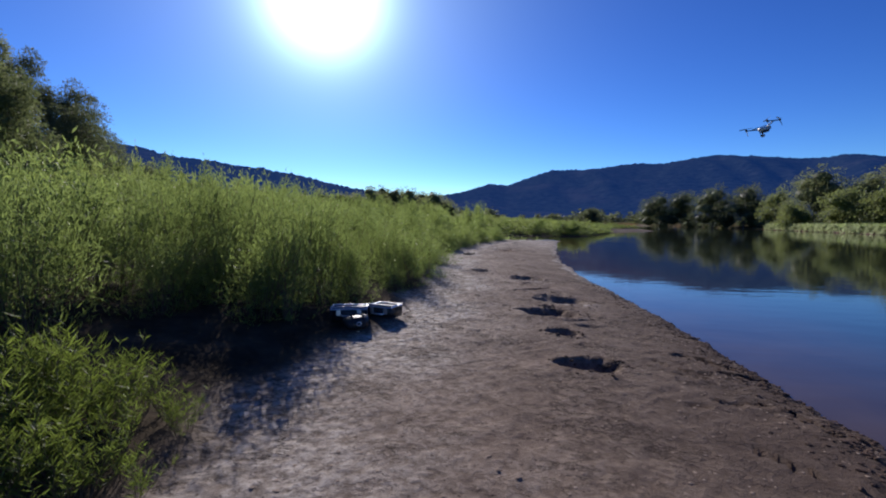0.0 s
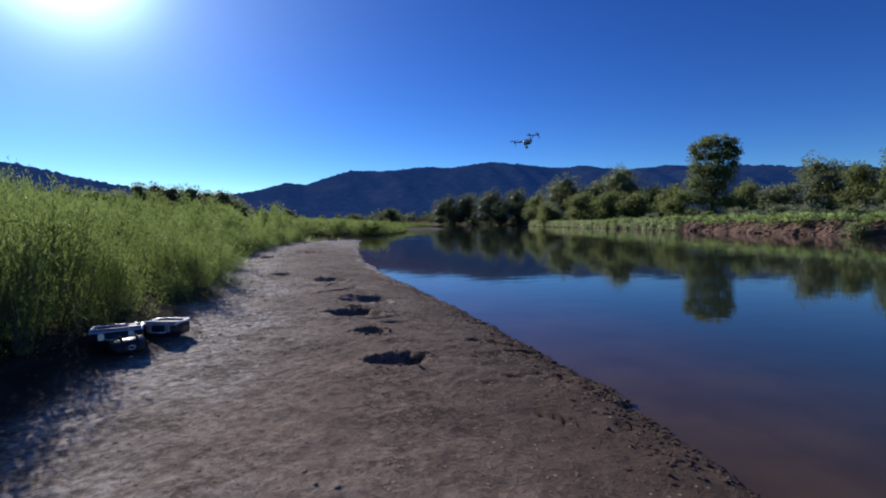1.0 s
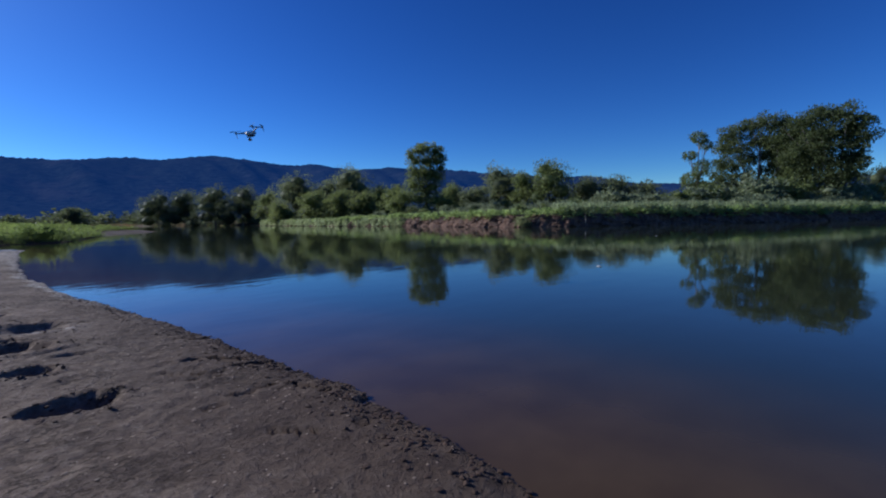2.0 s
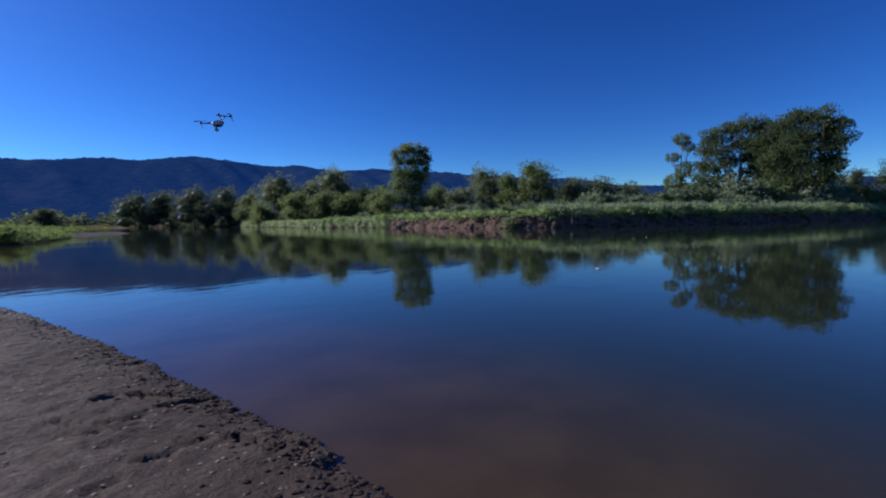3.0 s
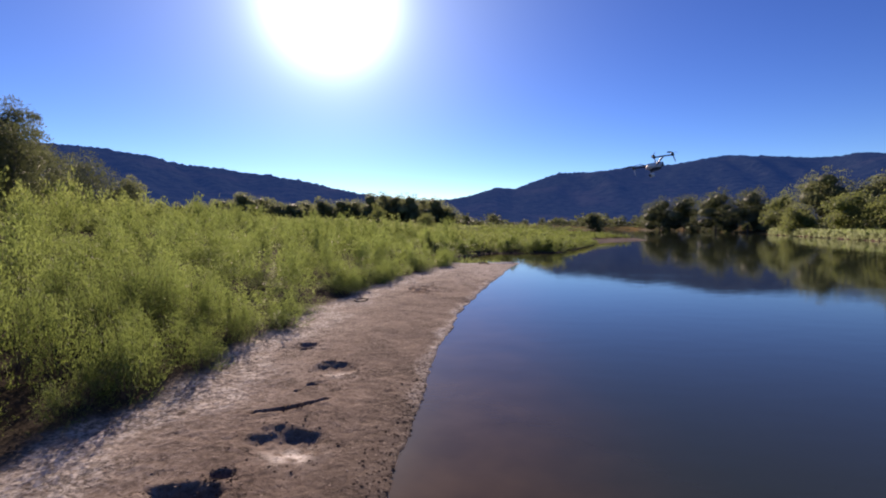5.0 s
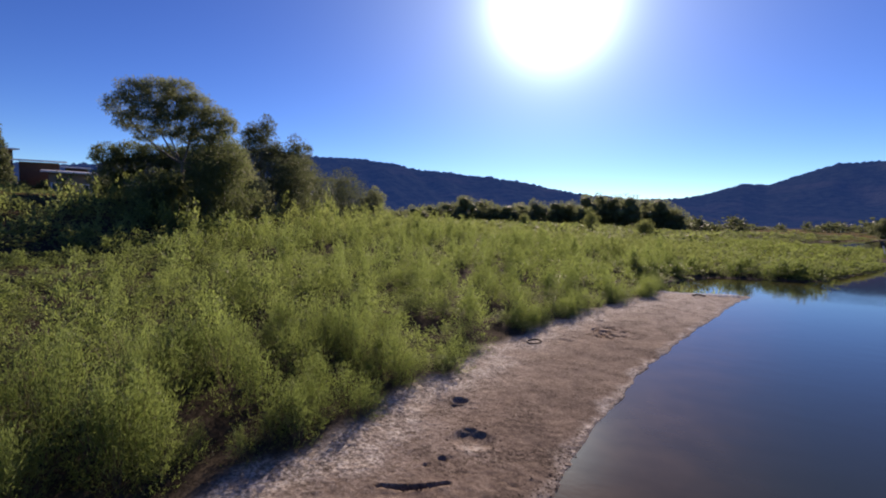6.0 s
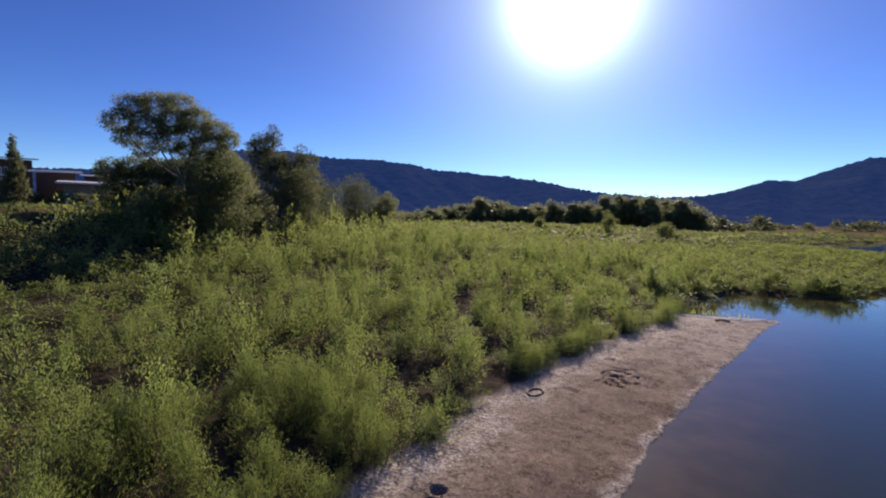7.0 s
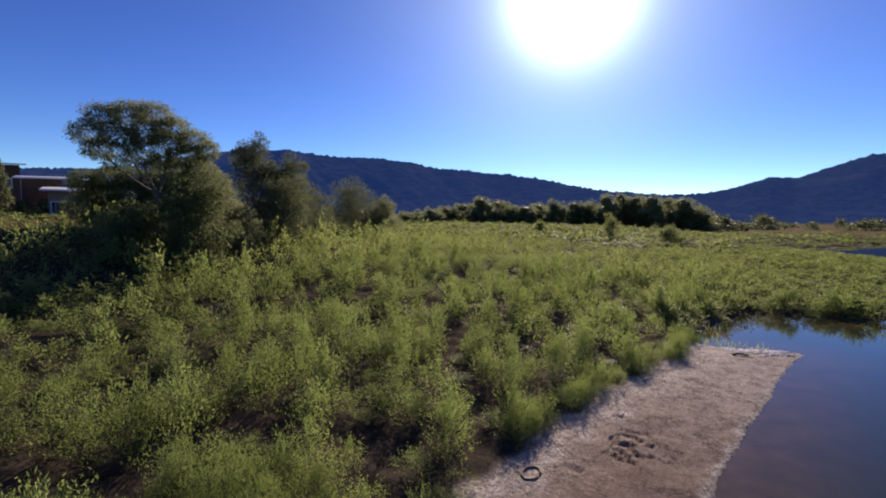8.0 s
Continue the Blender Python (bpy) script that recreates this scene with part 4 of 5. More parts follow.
def crown_lobes(rng, width, low, high, count, lean=(0, 0)):
    """Round masses that make up a crown: centre and radii."""
    out = []
    for k in range(count):
        t = (k + 0.5) / count
        zc = low + (high - low) * (0.12 + 0.74 * t)
        rad = width * 0.5 * (0.62 + 0.38 * math.sin(math.pi * (0.15 + 0.7 * t)))
        a, d = k * 2.4 + rng.uniform(-0.5, 0.5), width * 0.5 * rng.uniform(0.25, 0.55) * (1.15 - 0.65 * t)
        r = rad * rng.uniform(0.55, 0.78)
        out.append((math.cos(a) * d + lean[0] * t, math.sin(a) * d + lean[1] * t, zc, r, min(r * 0.9, (high - low) * 0.26)))
    return out


def tree(name, x, y, lobes, trunk, leaf, count, material, label, seed=1, droop=0.0, wood=None, fork=0.35, gaps=0.1, group="", shrub=False, core=0.0, clumps=0, limbs_of=0):
    """A trunk with limbs to each mass of the crown, twigs inside it, and a crown of separate leaves."""
    rng = np.random.default_rng(seed)
    e = new(name)
    tagged(e, label, "shrub" if shrub else "tree", group)
    z0 = float(terrain_z(x, y)[0]) - 0.1
    e.matrix_world = pose(x, y, z0)
    lob = np.array(lobes, float)
    mean = lob[:, :3].mean(0)
    f = np.array([mean[0] * fork * 0.6, mean[1] * fork * 0.6, mean[2] * fork])
    t = np.linspace(0, 1, 6)[:, None]
    p = f * t + np.c_[rng.normal(0, trunk * 0.25, (6, 2)), np.zeros(6)] * t
    part("trunk", tube(p, np.linspace(trunk * 1.3, trunk * 0.75, 6), 8), wood or M_BARK, e, "", True)
    for lx, ly, lz, lr, lh in (lob[:0] if shrub else lob[::limbs_of] if limbs_of else lob if len(lob) < 9 else lob[::2]):
        limbs = []
        c = np.array([lx, ly, lz])
        t = np.linspace(0, 1, 6)[:, None]
        bend = np.array([0, 0, 0.18 * np.linalg.norm(c - f)])
        q = f + (c - f) * t - bend * np.sin(t * np.pi) * 0.6 + rng.normal(0, 0.05 * lr, (6, 3)) * t
        limbs.append(tube(q, np.linspace(trunk * 0.62, trunk * 0.16, 6), 5))
        for _ in range(4):
            d = unit(rng.normal(size=3)) * np.array([lr, lr, lh]) * 0.85
            a = q[rng.integers(3, 6)]
            tt = np.linspace(0, 1, 4)[:, None]
            limbs.append(tube(a + (c + d - a) * tt + rng.normal(0, 0.04 * lr, (4, 3)) * tt, np.linspace(trunk * 0.2, trunk * 0.05, 4), 4))
        part("limb", join(limbs), wood or M_BARK, e, "", True)
    vol = lob[:, 3] ** 2 * lob[:, 4]
    share = vol ** 0.75 / (vol ** 0.75).sum()
    if clumps:
        # tufts of leaves over the masses of the crown
        host = lob[rng.choice(len(lob), clumps, p=share)]
        a = unit(rng.normal(size=(clumps, 3)) + np.array([0, 0, 0.25]))
        tuft = host[:, :3] + a * host[:, [3, 3, 4]] * rng.uniform(0.5, 0.95, (clumps, 1))
        size = host[:, 3] * rng.uniform(0.26, 0.46, clumps)
        pick = rng.integers(0, clumps, count)
        d = unit(rng.normal(size=(count, 3)) + np.array([0, 0, 0.35]))
        pos = tuft[pick] + d * (size[pick] * rng.uniform(0.35, 1.0, count) ** 0.6)[:, None] * np.array([1.0, 1.0, 0.72])
        # and leaves all through the masses
        inner = rng.random(count) < 0.42
        host = lob[rng.choice(len(lob), count, p=share)]
        fill = host[:, :3] + unit(rng.normal(size=(count, 3))) * host[:, [3, 3, 4]] * (rng.uniform(0.0, 1.0, count) ** 0.45)[:, None] * 0.92
        pos = np.where(inner[:, None], fill, pos)
        keep = pos[:, 2] > 0.12
        pos, d = pos[keep], d[keep]
    else:
        pick = rng.choice(len(lob), int(count * 1.9), p=share)
        d = unit(rng.normal(size=(len(pick), 3)))
        rr = rng.uniform(0.25, 1.0, len(pick)) ** 0.55 * (1 + 0.22 * lumps(d[:, 0] * 2 + pick, d[:, 1] * 2, d[:, 2] * 2, 0.45, 3, seed))
        o = d * rr[:, None]
        pos = lob[pick, :3] + o * lob[pick][:, [3, 3, 4]]
        keep = (lumps(pos[:, 0], pos[:, 1], pos[:, 2], 1.0 / max(1.2, lob[:, 3].mean() * 0.9), 3, seed + 7) > -0.32 + gaps) & (pos[:, 2] > 0.15)
        pos, d = pos[keep][:count], d[keep][:count]
    way = d * 0.7 + rng.normal(0, 0.75, pos.shape) + np.array([0, 0, 0.25 - droop])
    k = len(pos)
    crown = leaves(pos, way, leaf * rng.uniform(0.6, 1.35, k), leaf * 0.55 * rng.uniform(0.6, 1.3, k) if not droop else leaf * 0.3 * rng.uniform(0.7, 1.3, k), rng)
    if core:
        inner = []
        for lx, ly, lz, lr, lh in lob:
            ball, faces = ICO[1 if shrub else 2]
            v = ball * (1 + 0.16 * lumps(ball[:, 0] + lx, ball[:, 1] + ly, ball[:, 2], 0.8, 2, seed + 9))[:, None]
            v = v * np.array([lr, lr, lh]) * core + np.array([lx, ly, lz])
            v[:, 2] = np.maximum(v[:, 2], 0.12)
            inner.append((v, faces))
        part("inner_foliage", join(inner), material, e, "", True)
    part("crown", crown, material, e)
    return e


def along(rows, view, tall=1.0):
    """Crown masses given as (across, up, radius, half height, nearer) as seen along the degrees view."""
    r = radians(view)
    return [(a * math.cos(r) - n * math.sin(r), -a * math.sin(r) - n * math.cos(r), z * tall, w, h) for a, z, w, h, n in rows]


def polar(deg, dist):
    """A place by the degrees to the right of +y and the distance from the walk's start."""
    return 1.2 + dist * math.sin(radians(deg)), dist * math.cos(radians(deg))


def build_far_trees():
    rng = np.random.default_rng(51)
    # degrees, distance, width, height, masses, leaves, material
    rows = [(20.6, 150, 12.5, 8.2, 9, 3800, M_DARKTREE), (23.0, 146, 12.5, 8.2, 9, 3800, M_DARKTREE), (26.0, 135, 12.5, 8.2, 9, 3800, M_DARKTREE),
            (28.8, 130, 12.5, 8.0, 9, 3800, M_DARKTREE), (31.5, 120, 9, 7.2, 6, 2600, M_TREE), (34.6, 112, 12, 10.4, 8, 3800, M_DARKTREE),
            (38.0, 108, 9, 9.0, 6, 3000, M_DARKTREE), (41.0, 106, 13, 11.6, 9, 4200, M_DARKTREE), (44.3, 100, 9, 7.0, 6, 2800, M_TREE),
            (46.2, 84, 6, 5.6, 6, 2600, M_TREE), (53.2, 84, 7, 5.4, 6, 2600, M_TREE), (56.2, 82, 7, 4.8, 6, 2600, M_DARKTREE),
            (59.5, 88, 10, 8.6, 7, 3200, M_DARKTREE), (62.3, 84, 6, 7.0, 5, 2200, M_TREE), (65.6, 82, 9, 8.8, 7, 3200, M_TREE),
            (69.3, 86, 9, 5.6, 6, 2600, M_DARKTREE), (72.6, 84, 9, 5.4, 6, 2600, M_DARKTREE), (75.8, 84, 8, 4.8, 6, 2400, M_DARKTREE),
            (95.9, 150, 8, 8.5, 6, 2400, M_DARKTREE), (98.4, 150, 9, 10, 6, 2400, M_DARKTREE), (13.5, 150, 6.5, 4.4, 7, 2600, M_DEEP),
            (36.5, 96, 7, 5.8, 6, 2400, M_TREE), (39.6, 92, 8, 5.8, 6, 2600, M_TREE), (33.0, 104, 7, 4.6, 5, 2200, M_TREE), (42.6, 88, 7, 4.8, 6, 2400, M_TREE)]
    for i, (a, d, w, h, k, n, mat) in enumerate(rows):
        x, y = polar(a, d)
        h *= 1.3 if d > 125 else 1.08
        mat = M_DEEP if d > 125 else mat
        tree("riverside_tree", x, y, crown_lobes(rng, w, h * 0.02, h, k), 0.16, 0.32, int(n * 2.2), mat,
             "rounded dark green tree on the far river bank" if mat is not M_TREE else "leafy mid-green tree on the far river bank", 500 + i, group="far bank trees", core=0.45, clumps=130)
    # the tall cottonwood
    x, y = polar(50.3, 77)
    tree("cottonwood_tree", x, y, along([(-1.3, 11.0, 1.5, 1.1, 0), (0.2, 11.4, 1.6, 1.0, 0.4), (1.6, 11.0, 1.5, 1.1, 0), (-1.8, 9.3, 1.6, 1.3, 0), (0.0, 9.4, 2.0, 1.5, -0.6), (1.8, 9.2, 1.5, 1.4, 0.4),
                                         (-1.9, 7.4, 1.8, 1.4, 0), (0.0, 7.2, 2.1, 1.5, 0.5), (1.7, 7.0, 1.7, 1.5, 0), (-2.2, 5.4, 2.2, 1.5, 0), (0.8, 5.0, 2.4, 1.6, 0.4), (-4.0, 3.4, 2.2, 1.5, 0),
                                         (-1.4, 3.0, 2.5, 1.6, 0.8), (1.6, 2.8, 2.5, 1.6, 0.6), (3.6, 2.0, 2.0, 1.3, 0), (-5.6, 2.2, 1.8, 1.2, 0.3), (-2.5, 10.2, 1.2, 1.2, 0), (2.5, 10.2, 1.2, 1.2, 0), (2.4, 8.2, 1.3, 1.2, 0)], 50.3, 1.0),
         0.28, 0.27, 18000, M_TREE, "tall upright green cottonwood on the far bank", 551, fork=0.5, core=0.4, clumps=260)
    # the group of wide old trees
    for i, (a, d, rows) in enumerate([
            (86.7, 79, [(-4.2, 9.3, 1.5, 1.4, 0), (-3.2, 11.0, 1.5, 1.2, 0.3), (-1.5, 12.0, 1.7, 1.1, 0), (0.5, 12.2, 1.8, 1.1, 0.4), (2.5, 12.1, 1.8, 1.2, 0), (4.2, 11.4, 1.7, 1.3, -0.3),
                        (-2.4, 8.8, 1.8, 1.3, 0.6), (-0.4, 9.9, 1.9, 1.3, -0.6), (1.9, 9.7, 1.9, 1.3, 0.5), (3.9, 9.0, 1.9, 1.4, 0), (-4.2, 6.7, 1.4, 1.2, 0), (-2.6, 6.6, 1.2, 0.9, 0.3),
                        (3.2, 6.9, 1.6, 1.1, 0.2), (4.7, 6.6, 1.5, 1.3, 0), (-4.4, 4.6, 1.5, 1.2, 0), (-2.7, 4.4, 1.3, 1.0, 0.4), (2.6, 5.0, 1.2, 0.9, 0), (4.4, 4.6, 1.6, 1.3, 0.3), (0.6, 7.6, 1.5, 1.0, -0.8), (-1.4, 7.2, 1.3, 1.0, 0.2), (-1.0, 5.0, 1.1, 0.8, 0.3), (1.2, 5.8, 1.2, 0.8, -0.4), (0.4, 3.6, 1.5, 1.0, 0), (-3.4, 3.0, 1.6, 1.1, 0), (3.4, 3.2, 1.6, 1.1, 0)]),
            (93.3, 77, [(-3.5, 11.6, 1.6, 1.2, 0), (-2.1, 12.5, 1.6, 1.1, 0.4), (-0.4, 13.1, 1.7, 1.0, 0), (1.4, 12.5, 1.7, 1.1, 0.3), (2.8, 11.1, 1.5, 1.1, 0), (3.4, 9.4, 1.2, 0.9, 0.2),
                        (-1.2, 10.6, 1.9, 1.3, 0.5), (0.9, 10.4, 1.8, 1.2, -0.4), (-2.9, 8.8, 1.8, 1.4, 0), (-1.2, 8.0, 1.5, 1.2, 0.4), (-2.7, 6.4, 1.7, 1.4, 0.2), (1.7, 5.6, 1.2, 1.2, 0),
                        (2.7, 6.3, 1.0, 0.9, 0), (0.1, 4.9, 1.5, 1.1, 0.3), (-1.6, 4.6, 1.5, 1.1, 0), (-3.2, 4.6, 1.6, 1.3, 0), (-3.8, 7.4, 1.5, 1.3, 0.3), (-0.2, 6.4, 1.3, 1.0, 0.4), (1.0, 3.6, 1.4, 1.0, 0), (2.6, 4.6, 1.1, 1.0, 0.2), (0.9, 8.5, 1.4, 1.1, 0.3), (2.3, 8.8, 1.2, 0.9, 0), (1.3, 7.0, 1.3, 1.0, -0.3), (2.9, 7.7, 0.9, 0.7, 0.2)]),
            (90.0, 86, [(-2.4, 10.2, 1.9, 1.3, 0), (0.0, 10.6, 2.0, 1.3, 0), (2.2, 10.4, 1.9, 1.3, 0), (-1.6, 7.8, 1.9, 1.4, 0), (1.4, 7.6, 2.0, 1.5, 0), (0.0, 5.4, 2.0, 1.3, 0)])]):
        x, y = polar(a, d * 1.24)
        k = (1.24, 1.18, 1.2)[i]
        tree("spreading_tree", x, y, along([(p * 1.24 - (1.2 if i == 1 else 0), z * k, w * 1.45, h * 1.46, n * 1.5) for p, z, w, h, n in rows], a), 0.44, 0.33, 32000, M_SPREAD,
             "wide spreading old tree with pale limbs and dense crown", 560 + i, fork=0.34, group="old spreading trees", wood=M_PALEBARK, core=0.3, clumps=240, limbs_of=3)
    x, y = polar(81.4, 86)
    tree("thin_tree", x, y, [(0, 0, 12.1, 1.4, 1.0), (0.3, -1.0, 10.9, 1.1, 0.8), (-0.3, 1.2, 9.3, 1.2, 0.8), (0, -0.7, 7.2, 1.5, 1.4), (0.1, 1.0, 5.2, 1.7, 1.5), (0, -1.0, 3.4, 2.0, 1.6)],
         0.22, 0.27, 7500, M_TREE, "thin half-bare tree with pale trunk", 570, fork=0.6, wood=M_PALEBARK, gaps=-0.1)


def build_far_shrubs():
    rng = np.random.default_rng(52)
    protos = []
    for k in range(6):
        e = tree("bank_shrub", 400, 400 + 5 * k, crown_lobes(rng, 2.9, 0.0, 2.1, 6), 0.05, 0.25, 620, M_SAGE if k % 3 else M_TREE,
                 "grey-green sagebrush on the far bank" if k % 3 else "leafy green shrub on the far bank", 600 + k, wood=M_STEM, group="far bank shrubs", shrub=True, core=0.45, clumps=40)
        protos.append(e)
    spots = []
    for a in np.arange(24, 101, 0.85):
        base = np.interp(a, [24, 32, 38, 48, 55, 62, 70, 74, 78, 86, 100], [150, 112, 86, 68, 60, 56, 56, 56, 62, 74, 106])
        for ring, gap in ((0, 0), (1, 6), (2, 13)):
            spots.append((a + rng.normal(0, 0.35), base + gap + rng.uniform(0, 5), ring))
        if a > 71:
            spots.append((a + rng.normal(0, 0.3), base - 3.5 + rng.uniform(-1, 1), -1))
            spots.append((a + rng.normal(0, 0.3), base + 8 + rng.uniform(-2, 4), 3))
    first = set()
    for a, d, ring in spots:
        k = int(rng.integers(0, 6))
        x, y = polar(a, d)
        s = rng.uniform(0.5, 0.95) * (0.7 + 0.3 * max(ring, 0)) * (1 + 0.75 * smoothstep(75, 90, a))
        k = k if ring >= 0 else (1, 2, 4, 5)[k % 4]
        m = pose(x, y, float(terrain_z(x, y)[0]) - 0.08, 0, 0, rng.uniform(0, 360)) @ Matrix.Diagonal((s * 1.25, s * 1.25, s, 1))
        if k in first:
            ob = copy_thing(protos[k], m)
            ob.matrix_world = m
        else:
            first.add(k)
            protos[k].matrix_world = m


def build_left_trees():
    # the leaning willow with its open crown, over darker growth
    tree("leaning_willow", -21.35, 16.15, along([(-2.5, 6.0, 0.8, 0.6, 0), (-1.9, 6.8, 0.9, 0.6, 0.3), (-0.9, 7.15, 1.0, 0.6, -0.3), (0.1, 7.1, 1.0, 0.6, 0.3), (0.9, 6.6, 1.0, 0.6, -0.2), (1.8, 6.0, 0.9, 0.55, 0.2),
                                                (2.4, 5.6, 0.7, 0.5, 0), (-2.1, 5.3, 0.8, 0.5, 0), (-1.2, 5.9, 1.0, 0.6, 0.4), (-0.3, 6.1, 1.0, 0.6, 0), (0.7, 5.8, 1.0, 0.6, 0.4), (1.5, 5.2, 0.9, 0.55, 0), (-0.5, 5.1, 0.9, 0.45, 0.2), (0.4, 4.9, 0.8, 0.45, -0.2),
                                                (-1.5, 4.7, 0.6, 0.4, 0), (1.1, 4.6, 0.8, 0.5, 0), (2.1, 4.6, 0.8, 0.55, 0.2), (2.7, 4.0, 0.8, 0.6, 0.3), (1.7, 3.9, 0.9, 0.6, 0),
                                                (2.9, 3.2, 0.9, 0.7, 0.2), (1.9, 3.0, 0.9, 0.7, 0.3)], -64.4),
         0.11, 0.13, 48000, M_DARKTREE, "leaning willow with an airy drooping grey-green crown", 701, droop=0.6, fork=0.62, gaps=-0.2, limbs_of=4)
    tree("dark_willow", -27.0, 18.3, along([(-2.9, 2.7, 1.0, 0.7, 0), (-1.7, 2.9, 1.1, 0.7, 0.3), (-0.5, 3.0, 1.1, 0.65, 0), (0.7, 3.0, 1.1, 0.7, 0), (1.8, 3.0, 1.1, 0.7, 0), (2.9, 2.8, 1.1, 0.7, 0.2), (-2.2, 2.0, 1.1, 0.8, 0), (-0.8, 2.1, 1.2, 0.8, 0.4),
                                            (0.6, 2.1, 1.2, 0.8, 0.3), (2.0, 2.0, 1.2, 0.8, 0), (3.2, 1.8, 1.1, 0.9, 0), (-3.0, 1.2, 1.0, 0.8, 0), (-1.7, 1.1, 1.1, 0.8, 0.2), (-0.3, 1.1, 1.1, 0.8, 0.4), (1.1, 1.1, 1.1, 0.8, 0.3), (2.5, 1.0, 1.1, 0.8, 0),
                                            (-2.4, 0.5, 0.9, 0.5, 0.1), (-0.9, 0.5, 1.0, 0.5, 0.4), (0.5, 0.5, 1.0, 0.5, 0.4), (1.9, 0.5, 1.0, 0.5, 0.2)], -66.0),
         0.14, 0.17, 44000, M_SPREAD, "broad dark shrubby willow behind the leaning tree", 702, droop=0.3, fork=0.3, gaps=-0.35)
    rng = np.random.default_rng(71)
    # x, y, width, height, masses, leaves, material
    for i, (x, y, w, h, k, n, mat) in enumerate([(-18.9, 16.9, 3.4, 5.3, 8, 9000, M_SPREAD), (-25.4, 24.4, 3.0, 7.6, 10, 9500, M_DEEP), (-24.6, 26.6, 3.2, 7.3, 10, 9500, M_DEEP),
                                                 (-22.4, 24.6, 3.6, 4.8, 7, 6500, M_DEEP), (-45.2, 54.0, 8.2, 8.0, 9, 9000, M_DEEP), (-42.0, 56.4, 5.0, 5.4, 7, 6000, M_DARKTREE), (-25.6, 29.6, 3.4, 5.0, 7, 5000, M_DEEP),
                                                 (-20.6, 20.2, 2.4, 3.0, 6, 4000, M_OLIVE), (-21.0, 15.2, 2.6, 2.7, 8, 8000, M_SPREAD)]):
        tree("meadow_tree", x, y, crown_lobes(rng, w * 1.25, h * 0.0, h, k + 2), 0.13, 0.17 if w < 5 else 0.26, int(n * 1.7), mat,
             "dense dark green tree at the meadow's edge" if mat in (M_DARKTREE, M_DEEP) else "olive-green leafy tree at the meadow's edge", 710 + i, droop=0.25, group="meadow edge trees", clumps=90)
    # the row of tall trees across the valley: degrees, height
    rows = [(-36.6, 4.6), (-35.0, 5.0), (-33.4, 6.0), (-31.6, 7.2), (-29.4, 8.6), (-27.4, 11.0), (-25.6, 10.2), (-23.8, 7.2), (-22.2, 7.8), (-20.4, 8.8), (-18.6, 9.2), (-16.6, 9.6), (-14.8, 9.4), (-13.0, 12.0),
            (-11.6, 13.4), (-9.9, 12.0), (-8.4, 12.2), (-6.8, 11.6), (-5.4, 11.4), (-4.2, 8.0), (-40, 6), (-43, 6.5), (-46, 6)]
    for i, (a, h) in enumerate(rows):
        x, y = polar(a, 203 + 6 * math.sin(i * 2.3))
        tree("distant_tree", x, y, crown_lobes(rng, 15, -1.0, h * 1.04, 8), 0.2, 0.6, 4000, M_DARKTREE, "dark green tree in the row beyond the meadow", 740 + i, group="tree row beyond the meadow", clumps=60, core=0.5)
    for i, (x, y, w, h) in enumerate([(-25.9, 78.2, 2.6, 3.4), (-16.5, 86.0, 3.8, 4.8), (-7.1, 83.0, 4.2, 3.0)]):
        tree("young_tree", x, y, crown_lobes(rng, w, 0, h, 8), 0.1, 0.2, 3400, M_TREE, "light green young tree standing in the meadow", 770 + i, group="young trees in the meadow", clumps=60)


def build_distant_woods():
    """Clumps of wood along the foot of the mountains."""
    rng = np.random.default_rng(75)
    shapes, counts = [], []
    for k in range(4):
        q = 62
        a, d = np.radians(rng.uniform(-50, 100, q)), rng.uniform(190, 420, q)
        x, y = 1 + d * np.sin(a), d * np.cos(a)
        lf = bush_shape(800 + k, 60, 6, 0.11, 0.09, 0.4, -0.1)
        shapes.append(many(lf, x, y, terrain_z(x, y) - 0.3, rng.uniform(0, 6.28, q), rng.uniform(7, 22, q), rng.uniform(2.5, 7, q)))
        counts.append(q)
    me = stuff_mesh("distant_woods", shapes, counts, 4)
    tagged(part("distant_woods", me, M_DEEP), "dark scattered woods at the foot of the mountains", "woods", "", "stuff")


build_far_trees()
build_far_shrubs()
build_left_trees()
build_distant_woods()

# ---- houses on the rise ----
M_WALL = mat_plain("brown_stained_siding", (0.075, 0.045, 0.03), (0.13, 0.08, 0.055), 6, 0.8, 0, 0.01, (0.3, 0.3, 6))
M_TANWALL = mat_plain("tan_siding", (0.24, 0.17, 0.12), (0.33, 0.25, 0.18), 6, 0.8, 0, 0.01, (0.3, 0.3, 6))
M_ROOF = mat_plain("white_metal_roof", (0.62, 0.62, 0.62), (0.8, 0.8, 0.79), 2, 0.45)
M_FRAME = mat_plain("white_window_frame", (0.66, 0.66, 0.64), (0.8, 0.8, 0.78), 5, 0.5)
M_GLASS = mat_plain("dark_window_glass", (0.02, 0.025, 0.03), (0.05, 0.06, 0.07), 1.5, 0.06, 0, 0, None, 0.8)


def slab(x0, y0, z0, x1, y1, z1, rise):
    """A flat roof slab that rises towards +x."""
    bm = box(x0, y0, z0, x1, y1, z1)
    for q in bm.verts:
        if q.co.x > (x0 + x1) / 2:
            q.co.z += rise
        q.co.z += 0.085 * (q.co.y - y0) if y1 - y0 > 1 else 0
    return bm


